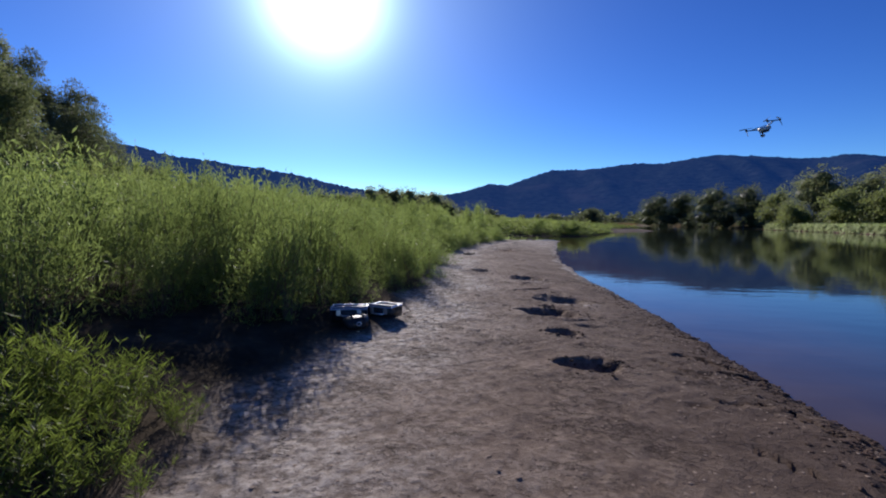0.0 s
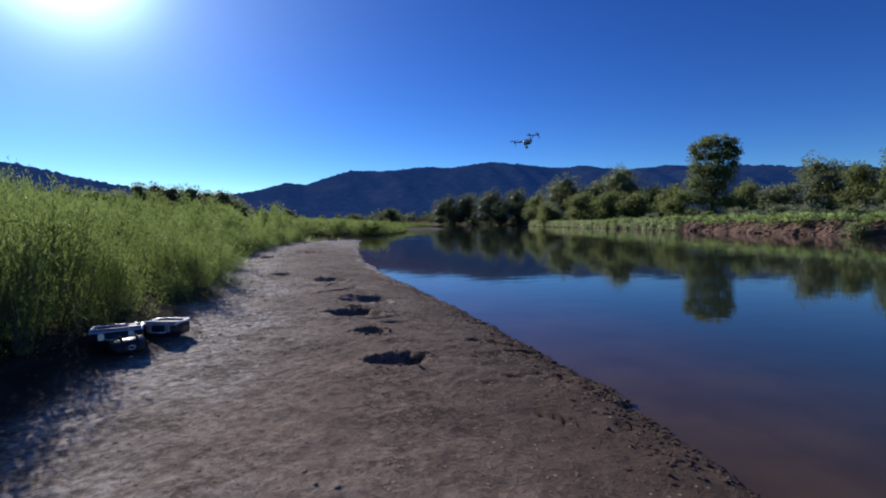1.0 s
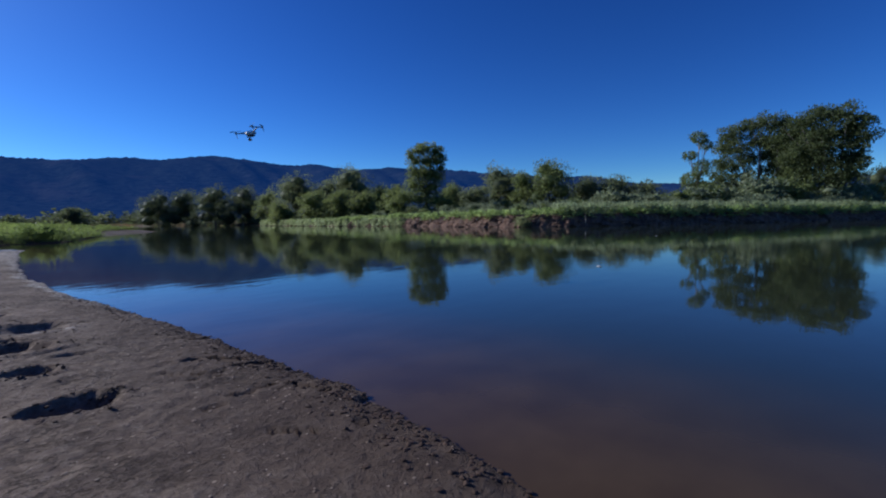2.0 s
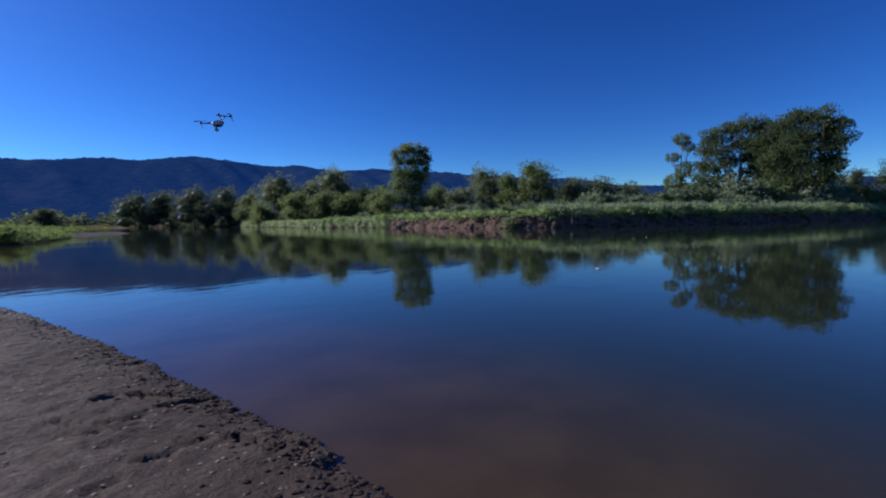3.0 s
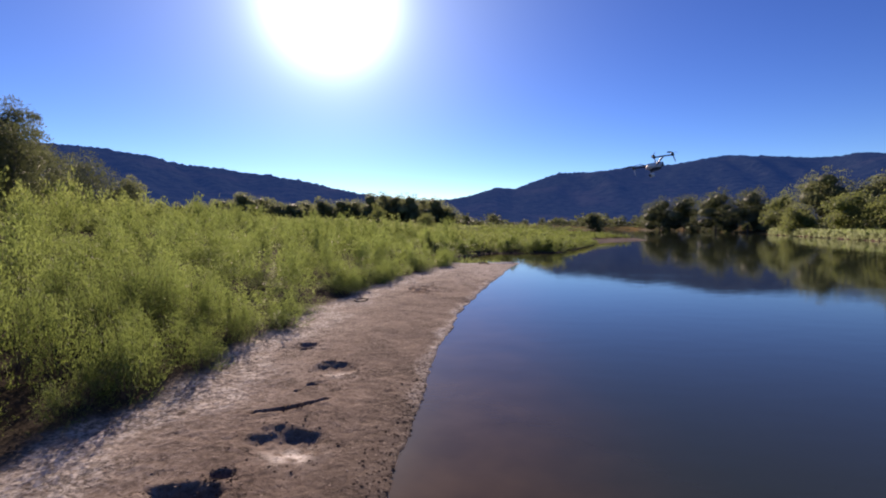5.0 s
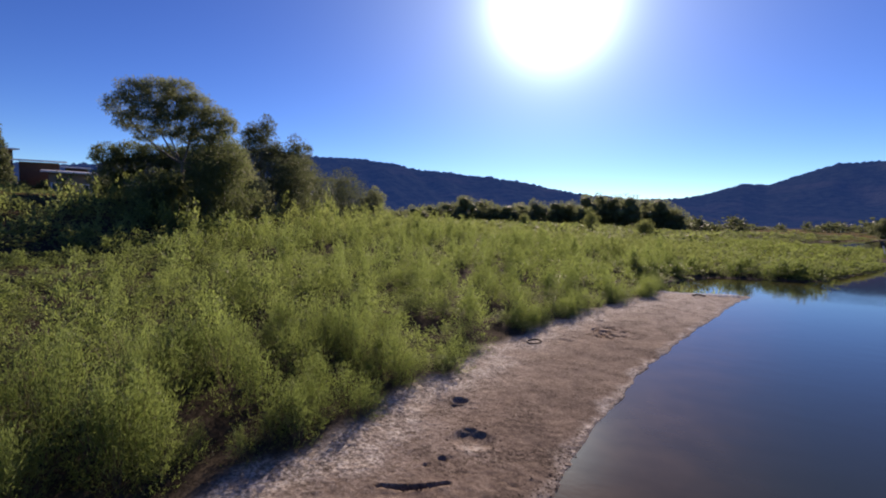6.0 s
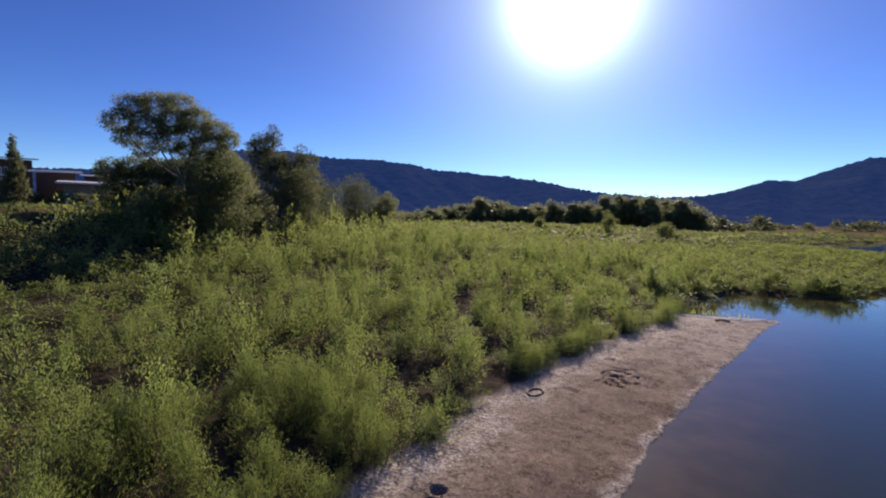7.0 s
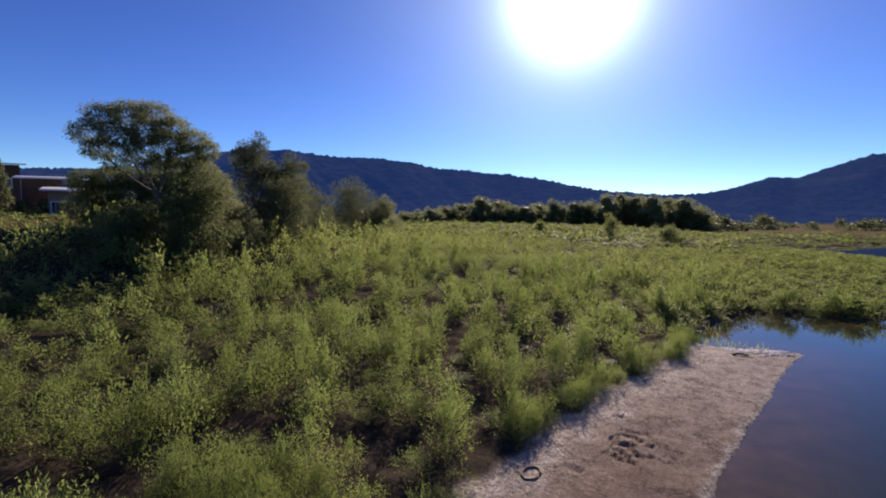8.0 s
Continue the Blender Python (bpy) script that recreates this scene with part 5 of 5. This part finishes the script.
def house(x, y, z, turn, wide, deep, tall, rise, wall, label, windows=2, storeys=1, face_windows=1):
    """A house with shed roof: the front looks along -y, +x is to its right as you stand before it."""
    e = new("house")
    tagged(e, label, "house", "houses on the rise")
    e.matrix_world = pose(x, y, z, 0, 0, turn)
    body = box(-wide / 2, 0, -1.5, wide / 2, deep, tall)
    for q in body.verts:
        if q.co.z > 0:
            q.co.z += (rise if q.co.x > 0 else 0) + 0.085 * (q.co.y + 0.3) - 0.04
    part("wall", body, wall, e)
    roof = part("roof", slab(-wide / 2 - 0.6, -0.7, tall + 0.03, wide / 2 + 0.6, deep + 0.6, tall + 0.15, rise * 1.15), M_ROOF, e, "white metal shed roof")
    part("fascia", slab(-wide / 2 - 0.62, -0.74, tall + 0.0, wide / 2 + 0.62, -0.70, tall + 0.17, rise * 1.15), M_FRAME, roof, "white fascia board")
    part("step", box(-0.9, -1.0, -1.4, 0.9, -0.02, -1.25), M_TANWALL, e)

    def window(name, m, w, h):
        hold = part(name, box(-w / 2 - 0.07, -0.05, -0.07, w / 2 + 0.07, 0.03, h + 0.07), M_FRAME, e, "white framed window")
        hold.matrix_local = m
        for k in (0, 1):
            part("pane", box(-w / 2 + k * w / 2 + 0.03, -0.075, 0.03, k * w / 2 - 0.03, -0.055, h - 0.03), M_GLASS, hold, "dark reflecting pane")
        part("sill", box(-w / 2 - 0.12, -0.14, -0.12, w / 2 + 0.12, -0.04, -0.06), M_FRAME, hold)

    for st in range(storeys):
        zz = 0.4 + st * 2.5
        for k in range(face_windows):
            window("window", pose((k - (face_windows - 1) / 2) * wide / max(1, face_windows), -0.01, zz), min(1.4, wide / face_windows * 0.6), 1.1)
        for k in range(windows):
            window("window", pose(wide / 2 + 0.01, deep * (k + 0.5) / windows, zz, 0, 0, 90), 1.3, 1.1)
    door = part("door", box(-0.48, -0.05, -1.25, 0.48, 0.02, 0.2), M_WALL, e, "brown wooden door")
    door.matrix_local = pose(-wide / 2 + 0.8, 0, 0)
    part("handle", box(0.32, -0.1, -0.55, 0.36, -0.05, -0.4, 0.008), M_FRAME, door)
    return e


def build_houses():
    # degrees, distance, wide, deep, tall, rise, wall, windows on the side, storeys, windows on the front
    for a, d, w, deep, tall, rise, wall, n, st, fw, base, text in (
            (-73.4, 67.5, 3.4, 4, 4.4, 0.1, M_WALL, 2, 1, 0, 4.1, "dark brown house with a thin white shed roof"),
            (-71.3, 60.4, 3.4, 5, 2.55, 0.0, M_TANWALL, 3, 1, 3, 4.45, "low tan house with white framed windows and white roof"),
            (-78.6, 62, 4.6, 8, 3.6, -0.5, M_WALL, 2, 2, 3, 4.4, "brown two-storey house with a sloping white roof"),
            (-77.2, 80, 6.0, 8, 5.6, 0.1, M_WALL, 2, 2, 2, 5.2, "tall brown house behind a conifer, white roof edge"),
            (-70.4, 92, 2.8, 6, 4.4, 0.0, M_WALL, 2, 1, 1, 5.6, "far dark house with a flat roof")):
        x, y = 3.6 + d * math.sin(radians(a)), 3.6 + d * math.cos(radians(a))
        house(x, y, base, -a, w, deep, tall, rise, wall, text, n, st, fw)


build_houses()
_rng = np.random.default_rng(91)
for _i, (_a, _d, _w, _h) in enumerate([(-76.3, 58, 2.2, 6.6), (-73.0, 84, 4, 6.4), (-68.4, 62, 4, 4.2), (-80.5, 74, 5, 6.4)]):
    _x, _y = 3.6 + _d * math.sin(radians(_a)), 3.6 + _d * math.cos(radians(_a))
    tree("conifer_tree" if _i == 0 else "garden_tree", _x, _y,
         [(0, 0, _h * (0.06 + 0.15 * _k), _w * 0.55 * (1 - 0.14 * _k), _h * 0.11) for _k in range(6)] + [(0, 0, _h * 0.93, 0.25, 0.5)] if _i == 0 else crown_lobes(_rng, _w, 0.2, _h, 6),
         0.12, 0.24, 5000, M_DEEP, "dark conifer beside the houses" if _i == 0 else "dark leafy garden tree among the houses", 900 + _i, gaps=-0.05)
for _i in range(9):
    _a, _d = -80 + 1.7 * _i, 60 + 3 * math.sin(_i * 2.2)
    _x, _y = 3.6 + _d * math.sin(radians(_a)), 3.6 + _d * math.cos(radians(_a))
    tree("garden_shrub", _x, _y, crown_lobes(_rng, 2.2, 0.0, 1.5, 5), 0.05, 0.2, 1100, M_DEEP, "dark low shrub below the houses", 920 + _i, group="shrubs below the houses", shrub=True, gaps=-0.1)

# ---- camera drone ----
M_WHITE = mat_plain("white_plastic_shell", (0.62, 0.62, 0.63), (0.75, 0.75, 0.75), 8, 0.35)
M_CARBON = mat_plain("carbon_tube", (0.012, 0.012, 0.014), (0.03, 0.03, 0.033), 60, 0.35)
M_BLACK = mat_plain("black_plastic", (0.012, 0.012, 0.013), (0.028, 0.028, 0.03), 30, 0.45)
M_CHROME = mat_plain("bright_metal", (0.6, 0.6, 0.61), (0.78, 0.78, 0.79), 20, 0.42, 0.9)
M_LENS = mat_plain("lens_glass", (0.01, 0.01, 0.02), (0.02, 0.02, 0.03), 5, 0.05, 0, 0, None, 0.9)


def rod(a, b, r0, r1=None, sides=10):
    return tube([a, [(p + q) / 2 for p, q in zip(a, b)], b], np.linspace(r0, r0 if r1 is None else r1, 3), sides)


def disc_stack(profile, sides=14):
    """A turned body: (radius, z) from the bottom up, closed above and below."""
    bm = bmesh.new()
    rings = []
    for r, z in profile:
        rings.append([bm.verts.new((r * math.cos(k * 2 * math.pi / sides), r * math.sin(k * 2 * math.pi / sides), z)) for k in range(sides)])
    for lo, hi in zip(rings, rings[1:]):
        for k in range(sides):
            bm.faces.new((lo[k], lo[(k + 1) % sides], hi[(k + 1) % sides], hi[k]))
    bm.faces.new(rings[0][::-1])
    bm.faces.new(rings[-1])
    return bm


def drone(m):
    """Quadcopter with two raised booms, a motor at each boom's ends, and a camera slung beneath. It faces -y."""
    e = new("camera_drone")
    tagged(e, "white and black camera drone hovering over the water", "drone")
    e.matrix_world = m
    body = box(-0.065, -0.17, -0.05, 0.065, 0.13, 0.045, 0.022)
    for q in body.verts:
        if q.co.y < -0.08:
            q.co.x *= 0.72
            q.co.z = q.co.z * 0.75 - 0.01
    part("body", body, M_WHITE, e, "white plastic body shell", True)
    part("battery", box(-0.05, 0.05, -0.035, 0.05, 0.175, 0.035, 0.01), M_BLACK, e, "black battery pack")
    part("belly", box(-0.05, -0.1, -0.085, 0.05, 0.1, -0.045, 0.012), M_BLACK, e)
    for s in (-1, 1):
        part("arm", rod((s * 0.05, 0.0, 0.0), (s * 0.24, 0.0, 0.07), 0.016, 0.013), M_CARBON, e, "", True)
        part("boom", rod((s * 0.24, -0.21, 0.07), (s * 0.24, 0.21, 0.07), 0.012), M_CARBON, e, "", True)
        for t in (-1, 1):
            hold = part("motor", disc_stack([(0.016, -0.035), (0.021, -0.03), (0.021, 0.012), (0.018, 0.02), (0.008, 0.026)]), M_BLACK, e, "", True)
            hold.matrix_local = pose(s * 0.24, t * 0.21, 0.085)
            blade = bmesh.new()
            n = 8
            rows = []
            for k in range(n + 1):
                u = -1 + 2 * k / n
                w = 0.013 * (1 - 0.5 * u * u) * (0.55 if abs(u) < 0.13 else 1)
                tilt = 0.006 * (1 if u > 0 else -1) * (abs(u) > 0.1)
                rows.append([blade.verts.new((u * 0.165, -w, 0.028 - tilt)), blade.verts.new((u * 0.165, w, 0.028 + tilt)),
                             blade.verts.new((u * 0.165, w, 0.031 + tilt)), blade.verts.new((u * 0.165, -w, 0.031 - tilt))])
            for p, q in zip(rows, rows[1:]):
                for k in range(4):
                    blade.faces.new((p[k], p[(k + 1) % 4], q[(k + 1) % 4], q[k]))
            blade.faces.new(rows[0][::-1])
            blade.faces.new(rows[-1])
            prop = part("propeller", blade, M_BLACK, hold)
            prop.matrix_local = pose(0, 0, 0, 0, 0, 35 * s + 70 * t)
            leg = part("leg", rod((s * 0.24, t * 0.21, 0.05), (s * 0.245, t * 0.215, -0.055), 0.009, 0.006), M_WHITE if t < 0 else M_BLACK, e, "", True)
    part("gimbal", rod((0, -0.1, -0.08), (0, -0.11, -0.125), 0.014, 0.011), M_BLACK, e, "", True)
    cam_body = part("gimbal_camera", box(-0.035, -0.15, -0.19, 0.035, -0.085, -0.125, 0.012), M_WHITE, e, "white camera under the gimbal", True)
    lens = part("lens", disc_stack([(0.02, 0), (0.022, 0.004), (0.022, 0.02), (0.018, 0.022)]), M_LENS, cam_body, "dark glass lens", True)
    lens.matrix_local = pose(0, -0.148, -0.157, 90)
    return e


drone(pose(5.35, 8.3, 2.75, 10, -16, -66) @ Matrix.Scale(0.8, 4))

# ---- cases on the sand ----


def case(m, w, d, h, lid_up, label, gear=True):
    """An open hard case: tray, hinged lid, bright rim, latches, handle, foam."""
    e = new("equipment_case")
    tagged(e, label, "case", "open cases on the sand")
    e.matrix_world = m
    t = 0.014
    tray = bmesh.new()
    for bm in (box(-w / 2, -d / 2, 0, w / 2, d / 2, t, 0.004), box(-w / 2, -d / 2, t, -w / 2 + t, d / 2, h, 0.004), box(w / 2 - t, -d / 2, t, w / 2, d / 2, h, 0.004),
               box(-w / 2 + t, -d / 2, t, w / 2 - t, -d / 2 + t, h, 0.004), box(-w / 2 + t, d / 2 - t, t, w / 2 - t, d / 2, h, 0.004)):
        me = bpy.data.meshes.new("side")
        bm.to_mesh(me)
        bm.free()
        tray.from_mesh(me)
        bpy.data.meshes.remove(me)
    part("tray", tray, M_BLACK, e, "", True)
    part("foam", box(-w / 2 + t, -d / 2 + t, t, w / 2 - t, d / 2 - t, h * 0.75, 0.006), M_FOAM, e, "dark grey foam inlay")
    for s in (-1, 1):
        part("rim", tube([(s * (w / 2 - 0.005), -d / 2, h + 0.003), (s * (w / 2 - 0.005), 0, h + 0.004), (s * (w / 2 - 0.005), d / 2, h + 0.003)], 0.008, 6), M_CHROME, e, "bright metal rim")
        part("rim", tube([(-w / 2, s * (d / 2 - 0.005), h + 0.003), (0, s * (d / 2 - 0.005), h + 0.004), (w / 2, s * (d / 2 - 0.005), h + 0.003)], 0.008, 6), M_CHROME, e, "bright metal rim")
    lid = part("lid", box(-w / 2, 0, 0, w / 2, d * 0.92, 0.05, 0.012), M_BLACK, e, "black hinged lid, raised")
    lid.matrix_local = pose(0, d / 2, h - 0.01, lid_up)
    for s in (-1, 1):
        part("lid_edge", tube([(s * (w / 2 - 0.004), 0.01, 0.0), (s * (w / 2 - 0.004), d * 0.45, -0.001), (s * (w / 2 - 0.004), d * 0.9, 0.0)], 0.006, 6), M_CHROME, lid, "bright metal edge")
    part("lid_edge", tube([(-w / 2, d * 0.915, 0.0), (0, d * 0.916, -0.001), (w / 2, d * 0.915, 0.0)], 0.006, 6), M_CHROME, lid, "bright metal edge")
    for s in (-1, 1):
        part("hinge", tube([(s * w * 0.3 - 0.03, d / 2 + 0.004, h), (s * w * 0.3, d / 2 + 0.004, h), (s * w * 0.3 + 0.03, d / 2 + 0.004, h)], 0.007, 6), M_CHROME, e)
        part("latch", box(s * w * 0.28 - 0.018, -d / 2 - 0.012, h * 0.45, s * w * 0.28 + 0.018, -d / 2 + 0.002, h * 0.98, 0.004), M_CHROME, e, "bright latch")
    part("handle", tube([(-0.06, -d / 2, h * 0.5), (-0.055, -d / 2 - 0.03, h * 0.48), (0, -d / 2 - 0.035, h * 0.48), (0.055, -d / 2 - 0.03, h * 0.48), (0.06, -d / 2, h * 0.5)], 0.007, 6), M_CHROME, e, "bright carrying handle", True)
    if gear:
        part("battery", box(-w * 0.35, -d * 0.25, h * 0.75, -w * 0.1, d * 0.2, h * 0.98, 0.01), M_FOAM, e, "dark grey battery in the foam")
        part("battery", box(0.0, -d * 0.3, h * 0.75, w * 0.12, d * 0.1, h * 1.05, 0.01), M_CHROME, e, "silver battery in the foam")
        part("controller", box(w * 0.18, -d * 0.28, h * 0.75, w * 0.42, d * 0.3, h * 1.1, 0.015), M_BLACK, e, "black controller in the foam")
    return e


M_FOAM = mat_plain("dark_foam", (0.02, 0.02, 0.022), (0.045, 0.045, 0.048), 40, 0.95, 0, 0.003)
_z = terrain_z(np.array([-0.80, -0.54]), np.array([3.60, 3.87]))
case(pose(-0.80, 3.60, _z[0] - 0.01, 0, 0, 12), 0.31, 0.23, 0.09, 172, "black open case with gear and bright metal rims")
case(pose(-0.54, 3.87, _z[1] - 0.01, 0, 0, -18), 0.25, 0.23, 0.10, 172, "black open case with a bright rim, empty", False)


def gear_bag(m):
    """A soft black bag, slumped, with straps and a bright buckle."""
    e = new("gear_bag")
    tagged(e, "slumped black gear bag with straps and bright buckle", "bag")
    e.matrix_world = m
    v, f = ICO[2][0].copy(), ICO[2][1]
    v = np.sign(v) * np.abs(v) ** 0.7 * np.array([0.11, 0.08, 0.055]) * (1 + 0.14 * lumps(v[:, 0], v[:, 1], v[:, 2], 0.5, 2, 61))[:, None]
    v[:, 2] = np.maximum(v[:, 2] + 0.045, 0.0)
    part("bag_body", (v, f), M_BLACK, e, "soft black nylon body", True)
    for s in (-1, 1):
        t = np.linspace(0, math.pi, 9)
        part("strap", tube(np.stack([s * 0.045 + 0 * t, -0.085 * np.cos(t), 0.035 + 0.075 * np.sin(t)], 1), 0.006, 5), M_FOAM, e, "dark webbing strap", True)
    t = np.linspace(0, 2 * math.pi, 13)
    part("buckle", tube(np.stack([0.02 * np.cos(t), -0.092 + 0 * t, 0.05 + 0.014 * np.sin(t)], 1), 0.004, 5), M_CHROME, e, "bright metal buckle", True)


gear_bag(pose(-0.68, 3.39, float(terrain_z(-0.68, 3.39)[0]) - 0.005, 0, 0, 25))

# ---- small things on the sand and the water ----


def clod_shape(seed):
    rng = np.random.default_rng(seed)
    bm = bmesh.new()
    bmesh.ops.create_icosphere(bm, subdivisions=1, radius=1.0)
    for q in bm.verts:
        q.co *= rng.uniform(0.7, 1.15)
    v = np.array([q.co for q in bm.verts])
    f = np.array([[q.index for q in p.verts] for p in bm.faces])
    bm.free()
    return v, f


def build_clods():
    """Crumbled mud along the water's edge, and pale pebbles at the bar's tip."""
    rng = np.random.default_rng(95)
    line = near_line[(near_line[:, 1] > 0.3) & (near_line[:, 1] < 24)]
    shapes = []
    for k in range(4):
        q = 620
        i = rng.integers(0, len(line) - 1, q)
        t = rng.uniform(0, 1, q)
        x = line[i, 0] + t * (line[i + 1, 0] - line[i, 0]) - np.abs(rng.normal(0.06, 0.1, q) + 0.14 * (rng.uniform(0, 1, q) < 0.3))
        y = line[i, 1] + t * (line[i + 1, 1] - line[i, 1])
        s = rng.uniform(0.003, 0.015, q) * (0.7 + 0.5 * (y < 8))
        shapes.append(many(clod_shape(k), x, y, terrain_z(x, y) + s * 0.1, rng.uniform(0, 6.28, q), s, s * rng.uniform(0.3, 0.6, q)))
    # crumbled mud round the pits
    for k, (px, py, a, b) in enumerate(row[:4] for row in PITS[:7]):
        q = 60
        ang, far = rng.uniform(0, 6.28, q), rng.uniform(0.75, 1.5, q)
        x, y = px + a * far * np.cos(ang), py + b * far * np.sin(ang)
        s = rng.uniform(0.003, 0.016, q)
        shapes.append(many(clod_shape(k % 4), x, y, terrain_z(x, y) + s * 0.1, rng.uniform(0, 6.28, q), s, s * rng.uniform(0.4, 0.7, q)))
    me = mesh_from("mud_clods", *join(shapes))
    tagged(part("mud_clods", me, M_MUD), "small dark mud clods along the water's edge", "mud clods", "", "stuff")
    shapes = []
    for k in range(4):
        q = 900
        y = 0.8 + 22 * rng.uniform(0, 1, q) ** 1.1
        x = bush_line(y) + (np.interp(y, near_line[:150, 1], near_line[:150, 0]) - bush_line(y)) * np.where(y > 5, rng.uniform(0.05, 1, q) ** 1.6, rng.uniform(0.1, 1, q))
        sd, _ = river_distance(x, y)
        x, y = x[sd > 0.03], y[sd > 0.03]
        s = rng.uniform(0.003, 0.007, len(x)) * (1 + 0.13 * y)
        shapes.append(many(clod_shape(20 + k), x, y, terrain_z(x, y) + s * 0.05, rng.uniform(0, 6.28, len(x)), s * 1.3, s * rng.uniform(0.2, 0.45, len(x))))
    me = mesh_from("sand_crumbs", *join(shapes))
    tagged(part("sand_crumbs", me, M_CRUMB), "small brown crumbs and pebbles scattered over the sand", "sand crumbs", "", "stuff")
    q = 1500
    y = rng.uniform(3.2, 23, q)
    x = bush_line(y) + np.abs(rng.normal(0, 0.28, q)) - 0.05
    way = rng.normal(0, 1, (q, 3)) * np.array([1, 1, 0.18])
    me = mesh_from("leaf_litter", *leaves(np.stack([x, y, terrain_z(x, y) + 0.008], 1), way, rng.uniform(0.02, 0.06, q), rng.uniform(0.006, 0.014, q), rng))
    tagged(part("leaf_litter", me, M_LITTER), "pale dry leaves lying along the willows' edge", "leaf litter", "", "stuff")
    shapes = []
    for k in range(3):
        q = 420
        t = rng.uniform(0, 1, q)
        x = np.interp(t, [0, 0.5, 1], [1.75, 2.9, 4.3]) + rng.normal(0, 0.12, q)
        y = np.interp(t, [0, 0.5, 1], [23.9, 23.95, 24.35]) + rng.normal(0, 0.1, q) * (1 + 1.8 * t)
        s = rng.uniform(0.015, 0.05, q) * (0.8 + 0.5 * t)
        shapes.append(many(clod_shape(10 + k), x, y, np.maximum(terrain_z(x, y), -0.005) + s * 0.15, rng.uniform(0, 6.28, q), s, s * 0.55))
    me = mesh_from("pebbles", *join(shapes))
    tagged(part("pebbles", me, M_PEBBLE), "pale pebbles and foam line at the tip of the sand bar", "pebbles", "", "stuff")


def stick(name, pts, r, label, category="stick"):
    p = np.array(pts, float)
    p[:, 2] = terrain_z(p[:, 0], p[:, 1]) + r * 0.7 + p[:, 2]
    e = part(name, tube(p, np.linspace(r, r * 0.6, len(p)), 7), M_STEM, None, "", True)
    return tagged(e, label, category)


M_MUD = mat_plain("wet_mud", (0.045, 0.03, 0.022), (0.11, 0.072, 0.054), 30, 0.85, 0, 0.004, None, 0.1)
M_PEBBLE = mat_plain("pale_pebble", (0.4, 0.37, 0.34), (0.72, 0.69, 0.65), 12, 0.7)
M_CRUMB = mat_plain("dry_crumb", (0.17, 0.115, 0.08), (0.36, 0.27, 0.19), 40, 0.9)
M_LITTER = mat_plain("dry_leaf", (0.22, 0.16, 0.10), (0.5, 0.42, 0.31), 9, 0.8)
build_clods()
stick("driftwood", [(2.85, 22.85, 0.0), (2.98, 22.95, 0.03), (3.13, 23.0, 0.02), (3.28, 23.1, 0.0)], 0.045, "short dark driftwood log on the sand bar", "driftwood")
_rng = np.random.default_rng(97)
for _k in range(16):
    _x, _y = 1.5 + _rng.uniform(-0.3, 0.5), 24.6 + _rng.uniform(-0.5, 1.6)
    _a = _rng.uniform(0, 6.28)
    stick("dry_stick", [(_x, _y, 0), (_x + 0.2 * math.cos(_a), _y + 0.2 * math.sin(_a), 0.05), (_x + 0.45 * math.cos(_a), _y + 0.45 * math.sin(_a), 0.02)], 0.012, "dry pale stick at the edge of the cove")
# loop of dead root on the sand
_p = [(0.13 + 0.15 * math.cos(_t), 12.4 + 0.23 * math.sin(_t), 0.0) for _t in np.linspace(0.3, 6.1, 16)]
stick("bent_root", _p, 0.024, "dark bent root lying in a loop on the sand", "root")
for _x, _y in ((24.5, 5.2), (9.8, 3.0)):
    _bm = box(-0.06, -0.03, 0.0, 0.06, 0.03, 0.012, 0.005)
    _o = part("floating_leaf", _bm, M_PEBBLE)
    tagged(_o, "small pale leaf afloat on the river", "leaf")
    _o.matrix_world = pose(_x, _y, -0.003, 0, 0, 40)
# the round bush at the foot of the far bank
_e = tree("bank_bush", 42.3, 22.0, [(0, 0, 0.55, 0.85, 0.55), (0.3, 0.4, 0.5, 0.6, 0.45), (-0.2, -0.5, 0.45, 0.6, 0.4)], 0.04, 0.2, 900, M_OLIVE, "round olive bush at the foot of the clay bank", 990, wood=M_STEM, shrub=True, gaps=-0.2)
_e.matrix_world = pose(42.6, 22.0, -0.05)


def build_slump():
    """Clay blocks fallen from the bank, and bare roots."""
    rng = np.random.default_rng(98)
    near = bank[(bank[:, 1] < 45) & (bank[:, 0] < 75)]
    for k in range(70):
        b = near[rng.integers(0, len(near))]
        s = rng.uniform(0.12, 0.42)
        v, f = clod_shape(40 + k % 5)
        off = rng.uniform(-0.5, 0.25)
        o = part("clay_block", (v * np.array([s, s * rng.uniform(0.7, 1.4), s * 0.7]), f), M_BANK)
        tagged(o, "fallen red clay block at the water's edge", "clay block", "fallen clay blocks")
        o.matrix_world = pose(b[0] + b[2] * off, b[1] + b[3] * off, 0.02, 0, 0, rng.uniform(0, 360))
    roots = []
    for k in range(160):
        b = near[rng.integers(0, len(near))]
        o0, h = rng.uniform(0.3, 0.7), bank_height(b[0], b[1])
        x, y = b[0] + b[2] * o0, b[1] + b[3] * o0
        d = rng.normal(0, 0.25, 2)
        roots.append(tube([(x, y, h), (x - b[2] * 0.35 + d[0] * 0.5, y - b[3] * 0.35 + d[1] * 0.5, h * 0.75), (x - b[2] * 0.5 + d[0], y - b[3] * 0.5 + d[1], h * rng.uniform(0.15, 0.5))],
                          [0.04, 0.03, 0.015], 5))
    tagged(part("hanging_roots", join(roots), M_PALEBARK), "bare pale roots hanging out of the clay bank", "roots", "", "stuff")


build_slump()
